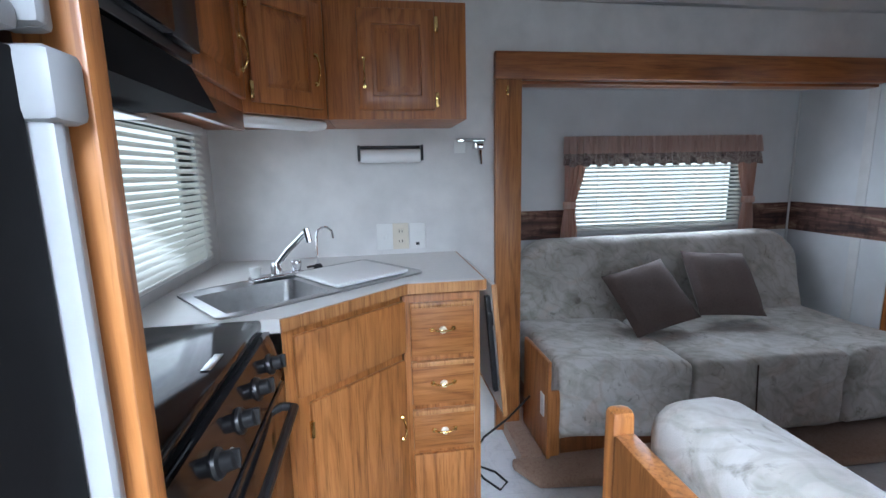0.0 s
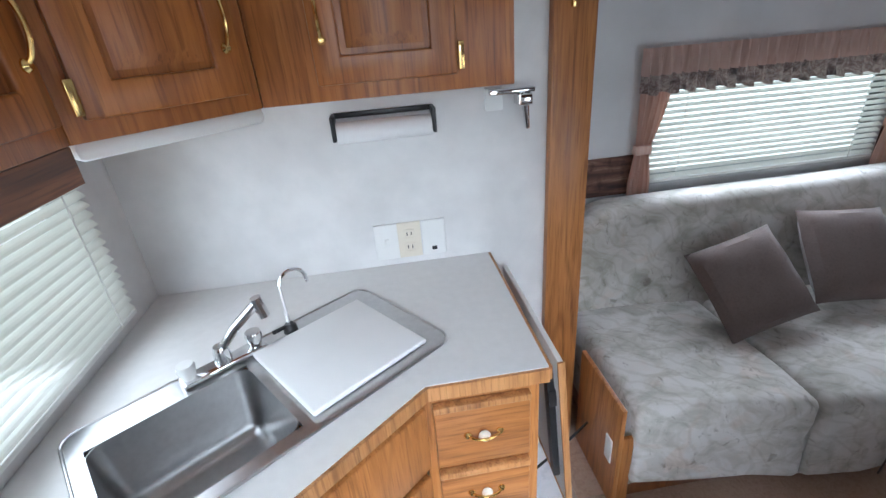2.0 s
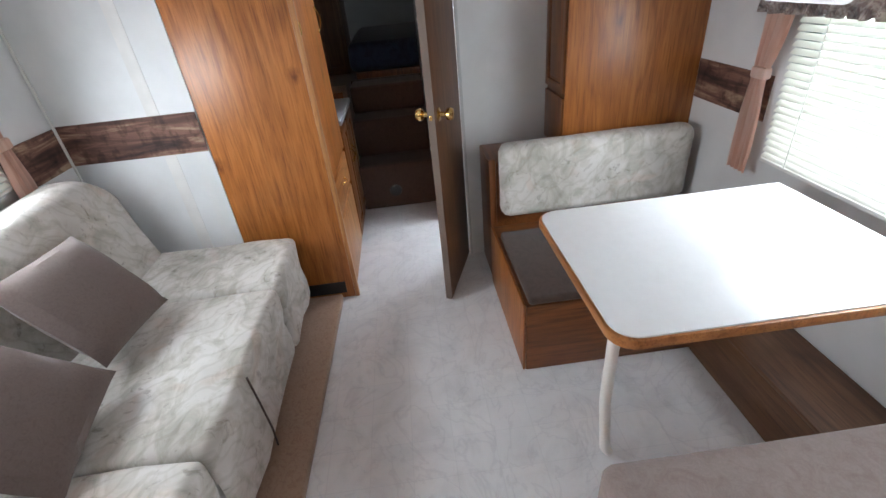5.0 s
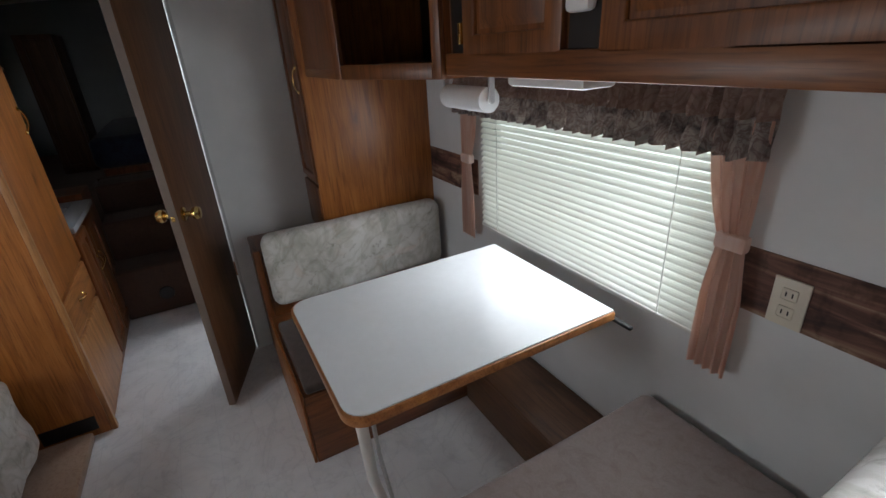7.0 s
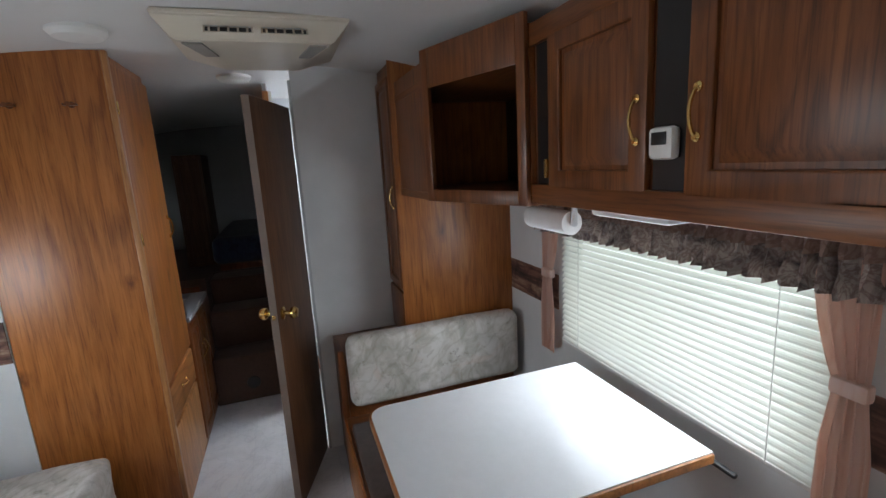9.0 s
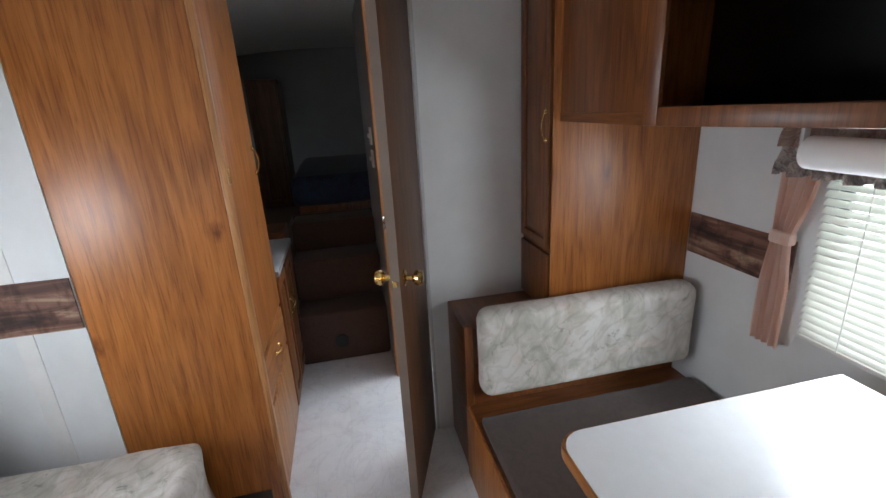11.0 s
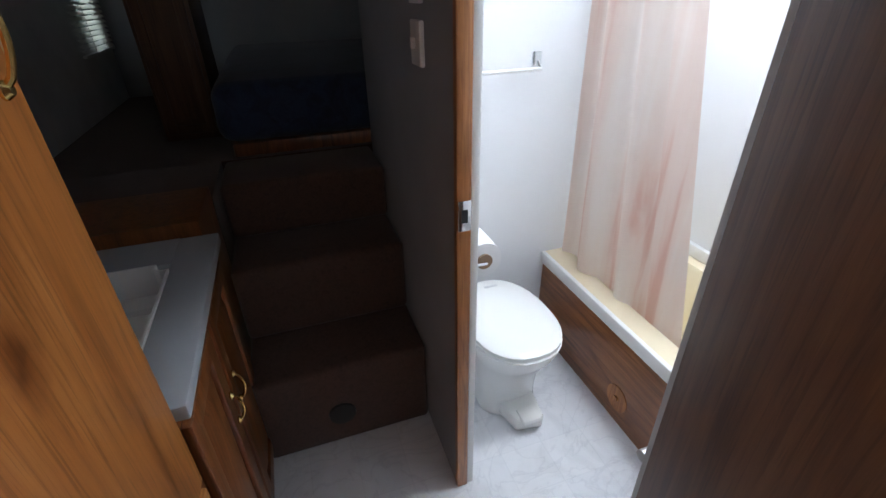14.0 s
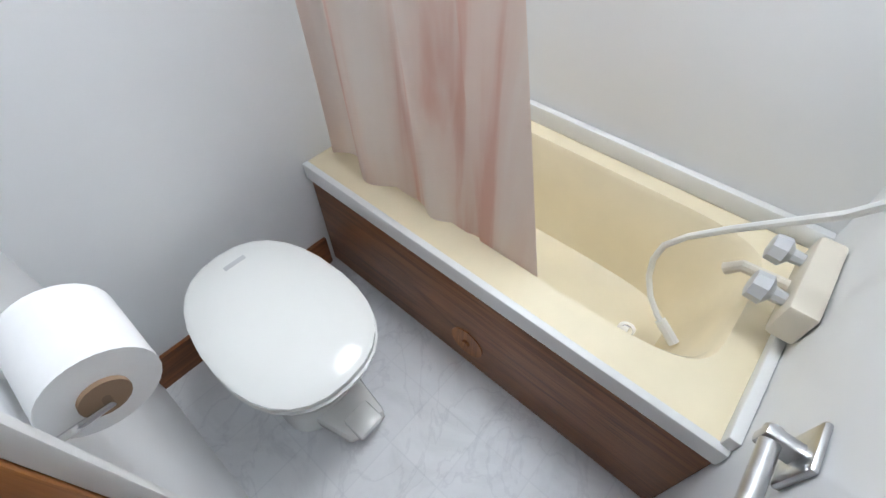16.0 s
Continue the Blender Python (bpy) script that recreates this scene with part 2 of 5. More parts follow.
# Grey of the fridge door edge; also the vanity top as seen in shade.
EDGE = plain("fridge_edge_and_shaded_top", (0.34, 0.35, 0.36), 0.45, 0, 0.04)
GREY = plain("grey_trim", (0.52, 0.53, 0.54), 0.4, 0, 0.04)
TUB = plain("cream_tub", (0.84, 0.74, 0.53), 0.22, 0, 0.06, 4, 0)
CERAM = plain("toilet_white", (0.80, 0.81, 0.79), 0.16, 0, 0.01, 3, 0)
PAPER = plain("paper", (0.82, 0.82, 0.82), 0.95, 0, 0.02, 30, 0.2, 300)
CARD = plain("cardboard", (0.30, 0.20, 0.13), 0.9)
# Grey of the hall partition; also holds the shade of the bedroom wall.
VINYLP = plain("grey_and_shaded_vinyl", (0.33, 0.34, 0.36), 0.55, 0, 0.06, 5, 0.1, 120)
SEAT = fabric("taupe_seat", [(0.26, 0.20, 0.19), (0.29, 0.23, 0.215), (0.31, 0.25, 0.235), (0.9, 0.9, 0.9)], 14)
PILLOW = fabric("brown_pillow", [(0.105, 0.075, 0.066), (0.12, 0.087, 0.077), (0.13, 0.095, 0.085), (0.9, 0.9, 0.9)], 60)
FLORAL = floral("floral_upholstery")
DKSEAT = fabric("dark_seat", [(0.055, 0.036, 0.03), (0.065, 0.043, 0.036), (0.075, 0.05, 0.042), (0.9, 0.9, 0.9)], 20)
PINK = sheer("pink_curtain", [(0.72, 0.46, 0.36), (0.80, 0.57, 0.47), (0.84, 0.65, 0.57)], (30, 30, 1.5))
VALP = sheer("valance_cloth", [(0.70, 0.51, 0.44), (0.78, 0.60, 0.53), (0.82, 0.66, 0.60)], (40, 40, 1.5), 0.25)
VALB = fabric("valance_border", [(0.12, 0.115, 0.125), (0.42, 0.37, 0.345), (0.68, 0.62, 0.57), (0.55, 0.42, 0.42)], 9)
VALD = fabric("brown_valance_cloth", [(0.34, 0.23, 0.19), (0.48, 0.345, 0.29), (0.60, 0.46, 0.40), (0.7, 0.6, 0.56)], 6)
NAVY = fabric("navy_bedding", [(0.015, 0.022, 0.05), (0.022, 0.03, 0.07), (0.03, 0.045, 0.09), (0.8, 0.8, 0.9)], 12)
BRNCARP = fabric("brown_carpet", [(0.29, 0.185, 0.13), (0.34, 0.225, 0.16), (0.38, 0.26, 0.19), (0.9, 0.88, 0.86)], 40, 300)
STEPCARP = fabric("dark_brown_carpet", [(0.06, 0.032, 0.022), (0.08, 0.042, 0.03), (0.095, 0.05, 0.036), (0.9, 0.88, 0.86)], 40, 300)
MAT = fabric("grey_mat", [(0.06, 0.057, 0.055), (0.10, 0.095, 0.09), (0.15, 0.14, 0.13), (0.6, 0.6, 0.6)], 45, 200)
BORDER = landscape_border("wallpaper_border")


def shower_material():
    m, nt, b = nodes("shower_curtain")
    n1 = noise_tex(nt, coords(nt, (9, 9, 0.6)), 1.2, 4, 0.5, 0.4)
    c = ramp(nt, n1, [(0.34, (0.72, 0.50, 0.43)), (0.42, (0.80, 0.68, 0.62)), (0.6, (0.83, 0.76, 0.71)), (0.8, (0.85, 0.80, 0.77))])
    nt.links.new(c, b.inputs["Base Color"])
    b.inputs["Roughness"].default_value = 0.5
    t = nt.nodes.new("ShaderNodeBsdfTranslucent")
    nt.links.new(c, t.inputs[0])
    x = nt.nodes.new("ShaderNodeMixShader")
    x.inputs[0].default_value = 0.4
    nt.links.new(b.outputs[0], x.inputs[1])
    nt.links.new(t.outputs[0], x.inputs[2])
    nt.links.new(x.outputs[0], nt.nodes["Material Output"].inputs[0])
    return m


SHOWER = shower_material()


def floor_material():
    m, nt, b = nodes("floor_vinyl")
    v = coords(nt, offset=False)
    n = noise_tex(nt, v, 5.0, 7, 0.65, 1.2)
    c = ramp(nt, n, [(0.3, (0.68, 0.69, 0.71)), (0.5, (0.77, 0.78, 0.80)), (0.7, (0.81, 0.82, 0.84))])
    vn = noise_tex(nt, v, 3.2, 5, 0.5, 3.0)
    veins = ramp(nt, vn, [(0.47, (1, 1, 1)), (0.5, (0.90, 0.90, 0.91)), (0.53, (1, 1, 1))])
    c = mixc(nt, 1.0, c, veins, "MULTIPLY")
    br = nt.nodes.new("ShaderNodeTexBrick")
    br.offset, br.squash = 0.0, 1.0
    for key, val in (("Scale", 1.0), ("Brick Width", 0.15), ("Row Height", 0.15), ("Mortar Size", 0.003), ("Mortar Smooth", 1.0), ("Bias", 0.0)):
        br.inputs[key].default_value = val
    br.inputs["Color1"].default_value, br.inputs["Color2"].default_value = (0.95, 0.955, 0.965, 1), (1, 1, 1, 1)
    br.inputs["Mortar"].default_value = (0.90, 0.905, 0.915, 1)
    nt.links.new(v, br.inputs["Vector"])
    nt.links.new(mixc(nt, 1.0, c, br.outputs["Color"], "MULTIPLY"), b.inputs["Base Color"])
    b.inputs["Roughness"].default_value = 0.40
    bump(nt, b, noise_tex(nt, v, 160, 2), 0.1, 0.001)
    return m


def slat_material():
    m, nt, b = nodes("blind_slat")
    b.inputs["Base Color"].default_value = (0.8, 0.8, 0.76, 1)
    b.inputs["Roughness"].default_value = 0.45
    t = nt.nodes.new("ShaderNodeBsdfTranslucent")
    t.inputs[0].default_value = (0.8, 0.82, 0.76, 1)
    x = nt.nodes.new("ShaderNodeMixShader")
    x.inputs[0].default_value = 0.22
    nt.links.new(b.outputs[0], x.inputs[1])
    nt.links.new(t.outputs[0], x.inputs[2])
    nt.links.new(x.outputs[0], nt.nodes["Material Output"].inputs[0])
    return m


def glass_material():
    m, nt, b = nodes("window_glass")
    b.inputs["Base Color"].default_value = (0.9, 0.95, 0.95, 1)
    b.inputs["Transmission Weight"].default_value, b.inputs["Roughness"].default_value = 1.0, 0.0
    b.inputs["IOR"].default_value = 1.02
    return m


FLOOR, SLAT, GLASS = floor_material(), slat_material(), glass_material()
GRASS = plain("grass", (0.10, 0.15, 0.06), 0.95, 0, 0.4, 3, 0.3, 30)


# ---- building helpers ----
def box(bm, x0, x1, y0, y1, z0, z1, bev=0.0, seg=2):
    a, b2, c = sorted((x0, x1)), sorted((y0, y1)), sorted((z0, z1))
    vs = [bm.verts.new((x, y, z)) for z in c for y in b2 for x in a]
    fs = [bm.faces.new([vs[i] for i in f]) for f in
          ((0, 2, 3, 1), (4, 5, 7, 6), (0, 1, 5, 4), (2, 6, 7, 3), (0, 4, 6, 2), (1, 3, 7, 5))]
    if bev:
        es = list({e for f in fs for e in f.edges})
        bmesh.ops.bevel(bm, geom=es, offset=bev, segments=seg, affect="EDGES", profile=0.5)
    return vs


def prism(bm, pts, z0, z1, bev=0.0):
    lo = [bm.verts.new((x, y, z0)) for x, y in pts]
    hi = [bm.verts.new((x, y, z1)) for x, y in pts]
    n = len(pts)
    fs = [bm.faces.new(lo[::-1]), bm.faces.new(hi)]
    fs += [bm.faces.new((lo[i], lo[(i + 1) % n], hi[(i + 1) % n], hi[i])) for i in range(n)]
    bmesh.ops.recalc_face_normals(bm, faces=fs)
    if bev:
        bmesh.ops.bevel(bm, geom=list({e for f in fs for e in f.edges}), offset=bev, segments=2, affect="EDGES", profile=0.5)


def tube(bm, pts, r, n=10, r2=None):
    """A round bar through points; r2 is the end radius."""
    pts = [Vector(p) for p in pts]
    rings = []
    for i, p in enumerate(pts):
        d = (pts[min(i + 1, len(pts) - 1)] - pts[max(i - 1, 0)]).normalized()
        u = d.orthogonal().normalized() if i == 0 else (rings[-1][1] - d * rings[-1][1].dot(d)).normalized()
        w = d.cross(u)
        rr = r if r2 is None else r + (r2 - r) * i / (len(pts) - 1)
        rings.append(([bm.verts.new(p + (u * math.cos(a) + w * math.sin(a)) * rr) for a in [2 * math.pi * k / n for k in range(n)]], u))
    for (a, _), (b2, _) in zip(rings, rings[1:]):
        for k in range(n):
            bm.faces.new((a[k], a[(k + 1) % n], b2[(k + 1) % n], b2[k]))
    bm.faces.new(rings[0][0][::-1])
    bm.faces.new(rings[-1][0])


def lathe(bm, prof, at, axis=(0, 0, 1), n=20):
    """A turned shape: (radius, height) pairs about an axis from at."""
    q = Vector((0, 0, 1)).rotation_difference(Vector(axis))
    rings = [[bm.verts.new(Vector(at) + q @ Vector((r * math.cos(2 * math.pi * k / n), r * math.sin(2 * math.pi * k / n), h)))
              for k in range(n)] for r, h in prof]
    for a, b2 in zip(rings, rings[1:]):
        for k in range(n):
            bm.faces.new((a[k], a[(k + 1) % n], b2[(k + 1) % n], b2[k]))
    bm.faces.new(rings[0][::-1])
    bm.faces.new(rings[-1])


def thing(name, at, label, category, group="", kind=""):
    o = new(name)
    o.location = at
    o.empty_display_size = 0.05
    return tagged(o, label, category, group, kind)


def part(name, bm, material, parent=None, label="", smooth=True, m=None):
    """Links a bmesh, in world places, as one mesh under parent."""
    if m is not None:
        bmesh.ops.transform(bm, matrix=m, verts=bm.verts)
    bmesh.ops.recalc_face_normals(bm, faces=bm.faces)
    me = bpy.data.meshes.new(name)
    bm.to_mesh(me)
    bm.free()
    me.materials.append(material)
    if smooth:
        me.polygons.foreach_set("use_smooth", [True] * len(me.polygons))
        me.set_sharp_from_angle(angle=radians(35))
    o = new(name, me)
    if parent:
        o.parent = parent
        o.matrix_parent_inverse = Matrix.Translation(-parent.location)
    if label:
        tagged(o, label)
    return o


def bpart(name, parent, material, *boxes, bev=0.002, label="", m=None):
    bm = bmesh.new()
    for b in boxes:
        box(bm, *b, bev=bev)
    return part(name, bm, material, parent, label, m=m)


def solid(name, material, label, category, *boxes, bev=0.0, kind="structure"):
    return tagged(bpart(name, None, material, *boxes, bev=bev), label, category, kind=kind)


def facing(x, y, z, deg):
    """A panel's own frame: x along its width, z up, -y out of its face, turned by deg about z."""
    return pose(x, y, z, 0, 0, deg)


def handle(parent, m, x, z, length=0.09, vertical=True, material=None):
    bm = bmesh.new()
    pts = []
    for i in range(11):
        s = i / 10
        off = (s - 0.5) * length
        out = -0.020 - 0.018 * math.sin(math.pi * s) ** 0.6
        pts.append((x, out, z + off) if vertical else (x + off, out, z))
    tube(bm, pts, 0.0036, 8)
    for s in (-0.5, 0.5):
        p = (x, -0.017, z + s * length) if vertical else (x + s * length, -0.017, z)
        lathe(bm, [(0.009, 0.0), (0.009, 0.004), (0.005, 0.009)], p, (0, -1, 0), 10)
    return part("handle", bm, material or BRASS, parent, "arched brass handle with pale grip", m=m)


def hinge(parent, m, x, z):
    bm = bmesh.new()
    box(bm, x - 0.006, x + 0.006, -0.026, -0.016, z - 0.025, z + 0.025, bev=0.002)
    return part("hinge", bm, BRASS, parent, m=m)


def panel_door(parent, m, x0, x1, z0, z1, material, raised=True, name="door", rail=0.05, t=0.018, label=""):
    """A cabinet door in the panel frame m: four rails and a raised centre."""
    bm = bmesh.new()
    if raised:
        o, i = ((x0, z0), (x1, z0), (x1, z1), (x0, z1)), ((x0 + rail, z0 + rail), (x1 - rail, z0 + rail), (x1 - rail, z1 - rail), (x0 + rail, z1 - rail))
        vo, vi, bo, bi = ([bm.verts.new((x, y, z)) for x, z in c] for c, y in ((o, -t), (i, -t), (o, 0), (i, 0)))
        for k in range(4):
            n = (k + 1) % 4
            for f in ((vo[k], vo[n], vi[n], vi[k]), (bo[k], bo[n], bi[n], bi[k]), (vo[k], vo[n], bo[n], bo[k]), (vi[k], vi[n], bi[n], bi[k])):
                bm.faces.new(f)
        bmesh.ops.recalc_face_normals(bm, faces=bm.faces)
        bmesh.ops.bevel(bm, geom=[e for e in bm.edges if e.calc_face_angle(0) > 1], offset=0.0045, segments=2, affect="EDGES", profile=0.5)
        door = part(name, bm, material, parent, label, m=m)
        bm = bmesh.new()
        box(bm, x0 + rail - 0.002, x1 - rail + 0.002, -0.006, -0.001, z0 + rail - 0.002, z1 - rail + 0.002)
        vs = box(bm, x0 + rail + 0.010, x1 - rail - 0.010, -0.016, -0.0055, z0 + rail + 0.010, z1 - rail - 0.010)
        for v in vs:
            if v.co.y < -0.01:
                v.co.x += 0.024 if v.co.x < (x0 + x1) / 2 else -0.024
                v.co.z += 0.024 if v.co.z < (z0 + z1) / 2 else -0.024
        part("raised_panel", bm, material, door, m=m)
        return door
    else:
        box(bm, x0, x1, -t, 0, z0, z1, bev=0.006)
    return part(name, bm, material, parent, label, m=m)


def cushion(bm, x0, x1, y0, y1, z0, z1, r=0.04, puff=0.012, n=10):
    """A soft upholstered block with rounded edges and a slight swell."""
    start = len(bm.verts)
    box(bm, x0, x1, y0, y1, z0, z1)
    bm.verts.ensure_lookup_table()
    es = list({e for v in bm.verts[start:] for e in v.link_edges})
    bmesh.ops.bevel(bm, geom=es, offset=r, segments=4, affect="EDGES", profile=0.5)


def soft(bm, cuts, amount, scale, seed=0.0):
    bmesh.ops.subdivide_edges(bm, edges=[e for e in bm.edges if e.calc_length() > 0.06], cuts=cuts, use_grid_fill=True)
    bm.normal_update()
    for v in bm.verts:
        v.co += v.normal * amount * noise.noise(v.co * scale + Vector((seed, seed * 2, 0)))


def wall_with_hole(name, label, material, axis, a, b2, u0, u1, z0, z1, holes):
    """A wall slab across a..b2 on one axis, from u0 to u1 on the other, with rectangular openings (u0, u1, z0, z1)."""
    bm = bmesh.new()
    us = sorted({u0, u1, *[h[0] for h in holes], *[h[1] for h in holes]})
    zs = sorted({z0, z1, *[h[2] for h in holes], *[h[3] for h in holes]})
    for ua, ub in zip(us, us[1:]):
        for za, zb in zip(zs, zs[1:]):
            if any(h[0] <= ua and ub <= h[1] and h[2] <= za and zb <= h[3] for h in holes):
                continue
            box(bm, *((a, b2, ua, ub) if axis == "x" else (ua, ub, a, b2)), za, zb)
    bmesh.ops.remove_doubles(bm, verts=bm.verts, dist=0.0005)
    return tagged(part(name, bm, material, smooth=False), label, "wall", kind="structure")


# ---- setting ----
W, CZ = 2.25, 2.06


def ceiling_z(y):
    u = min(1.0, abs(y - W / 2) / (W / 2))
    edge = 1.90 if y < W / 2 else 2.0
    return edge + (2.075 - edge) * (1 - u ** 2.4)


def ceiling():
    bm = bmesh.new()
    ys = [-0.16 + i * (W + 0.26) / 20 for i in range(21)]
    hole = (3.80, 4.30, 0.10, 0.50)
    xs = [-0.1, 1.57, 1.93, hole[0], hole[1], 6.6]
    ys = sorted(ys + [hole[2], hole[3], 0.97, 1.33])
    for xa, xb in zip(xs, xs[1:]):
        for ya, yb in zip(ys, ys[1:]):
            if xa >= hole[0] and xb <= hole[1] and ya >= hole[2] - 1e-6 and yb <= hole[3] + 1e-6:
                continue
            q = [bm.verts.new((x, y, ceiling_z(y) + dz)) for dz in (0, 0.05) for x, y in ((xa, ya), (xb, ya), (xb, yb), (xa, yb))]
            bm.faces.new(q[:4][::-1])
            bm.faces.new(q[4:])
            for i in range(4):
                bm.faces.new((q[i], q[(i + 1) % 4], q[4 + (i + 1) % 4], q[4 + i]))
    bmesh.ops.remove_doubles(bm, verts=bm.verts, dist=0.0005)
    tagged(part("ceiling", bm, CEIL), "pale bowed ceiling panel of a trailer", "ceiling", kind="structure")


solid("ground", GRASS, "grassy ground outside the trailer", "ground", (-150, 150, -150, 150, -0.95, -0.9))
solid("floor", FLOOR, "pale grey marbled vinyl floor", "floor", (-0.1, 4.75, -0.2, 2.35, -0.06, 0))
ceiling()
wall_with_hole("wall_rear", "marbled white vinyl rear wall with a window opening", WALLK, "x", -0.06, 0, -0.15, 2.31, -0.06, 2.0, [(1.40, 2.06, 0.98, 1.44)])
wall_with_hole("wall_street", "white vinyl side wall with a slide-out opening", WALLK, "y", W, W + 0.05, 0, 6.6, -0.06, 2.0,
               [(1.24, 3.21, 0.0, 1.70), (6.10, 6.32, 1.10, 1.50)])
wall_with_hole("wall_curb", "white vinyl side wall with dinette window and entry door opening", WALL, "y", -0.15, -0.09, 0, 6.6, -0.06, 2.0,
               [(1.66, 2.65, 0.79, 1.32), (0.50, 1.00, 0.0, 1.85)])
solid("wall_bulkhead", WALL, "white vinyl bulkhead beside the hall door", "wall", (3.49, 3.52, -0.09, 0.93, 0, 2.10))
solid("wall_bath_end", WALLB, "glossy white bathroom end wall", "wall", (4.60, 4.63, -0.09, 1.05, 0, 2.10))
solid("wall_bath_lining", WALLB, "glossy white bathroom lining panel", "wall", (3.523, 4.60, -0.09, -0.086, 0.3, 1.93), (3.522, 3.526, -0.086, 0.93, 0.0, 2.0))
# Darker grey than the other walls: the bedroom's shade is in the colour.
solid("wall_bedroom_end", VINYLP, "bedroom end wall greyed to hold shade", "wall", (6.5, 6.56, -0.09, W, 0.5, 2.1))



def backdrop(name, b):
    m, nt, bs = nodes(name)
    bs.inputs["Base Color"].default_value = (0.5, 0.55, 0.5, 1)
    bs.inputs["Emission Color"].default_value = (0.97, 0.98, 0.94, 1)
    bs.inputs["Emission Strength"].default_value = 2.2
    solid(name, m, "bright hazy daylight outside", "backdrop", b)


backdrop("backdrop_rear", (-1.20, -1.15, -0.5, 6.5, -0.85, 2.6))
backdrop("backdrop_street", (0.5, 9.5, 3.9, 3.95, -0.85, 2.6))
backdrop("backdrop_curb", (0.0, 6.5, -1.25, -1.2, -0.85, 2.6))
# slide-out box
solid("slide_floor", BRNCARP, "brown carpeted slide-out floor", "floor", (1.24, 3.21, 1.95, 2.75, -0.02, 0.06))
wall_with_hole("wall_slide_back", "white vinyl slide-out back wall with a window opening", WALL, "y", 2.69, 2.74, 1.20, 3.25, 0.0, 1.76, [(1.80, 2.82, 0.94, 1.40)])
solid("wall_slide_side_1", WALL, "white vinyl slide-out end wall", "wall", (1.20, 1.25, W + 0.05, 2.69, 0, 1.76))
solid("wall_slide_side_3", WALL, "white vinyl slide-out end wall", "wall", (3.212, 3.26, 2.102, 2.249, 0, 2.0))
solid("wall_slide_side_2", WALL, "white vinyl slide-out end wall", "wall", (3.21, 3.26, W + 0.05, 2.69, 0, 1.76))
solid("slide_ceiling", CEIL, "white slide-out ceiling", "ceiling", (1.20, 3.26, W + 0.05, 2.74, 1.71, 1.75))


def slide_trim():
    t = thing("trim_slide", (1.25, 2.22, 0.02), "oak casing round the slide-out opening", "trim", kind="structure")
    bpart("post", t, OAK, (1.20, 1.32, 2.215, 2.25, 0.02, 1.67), (1.305, 1.325, 2.25, 2.33, 0.06, 1.67), bev=0.004)
    bpart("header", t, CHERRY_X, (1.20, 3.20, 2.213, 2.25, 1.67, 1.785), (1.30, 3.20, 2.25, 2.33, 1.655, 1.67), bev=0.004)
    bpart("hook", t, BRASS, (1.245, 1.255, 2.20, 2.215, 1.60, 1.64), bev=0.002)


slide_trim()


def carpet_step():
    bm = bmesh.new()
    prism(bm, [(1.27, 1.80), (2.0, 1.715), (3.19, 1.68), (3.19, 1.96), (1.20, 1.96), (1.20, 1.93)], 0.001, 0.045, bev=0.012)
    tagged(part("carpet_step", bm, BRNCARP), "brown carpeted threshold in front of the sofa", "step", kind="structure")


carpet_step()


def border(name, *b):
    solid(name, BORDER, "brown landscape wallpaper border strip", "trim", *b)


border("trim_border_slide", (1.25, 1.74, 2.684, 2.69, 0.885, 1.05), (2.88, 3.204, 2.684, 2.69, 0.885, 1.05), (3.204, 3.21, 2.104, 2.684, 0.885, 1.055))
border("trim_border_curb", (0.95, 1.65, -0.09, -0.085, 0.885, 1.045), (2.74, 3.18, -0.09, -0.085, 0.885, 1.045))
solid("trim_corner", WHITE, "white corner bead", "trim", (3.196, 3.204, 2.676, 2.684, 0.7, 1.70))


# ---- windows, blinds and curtains ----
def window(name, axis, wall, u0, u1, z0, z1, out):
    """Frame, glass and sill of a trailer window; out is +1 or -1 towards outdoors."""
    def bb(ua, ub, da, db, za, zb):
        a, b2 = wall + out * da, wall + out * db
        return (a, b2, ua, ub, za, zb) if axis == "x" else (ua, ub, a, b2, za, zb)
    c = (u0 + u1) / 2
    t = thing(name, (wall, c, z0) if axis == "x" else (c, wall, z0), "white-framed trailer window", "window", kind="structure")
    w = 0.025
    bpart("window_frame", t, GREY, bb(u0 - w, u0, -0.012, 0.05, z0 - w, z1 + w), bb(u1, u1 + w, -0.012, 0.05, z0 - w, z1 + w),
          bb(u0, u1, -0.012, 0.05, z0 - w, z0), bb(u0, u1, -0.012, 0.05, z1, z1 + w), bev=0.003)
    g = bpart("pane", t, GLASS, bb(u0, u1, 0.03, 0.034, z0, z1), bev=0)
    g.visible_shadow = False


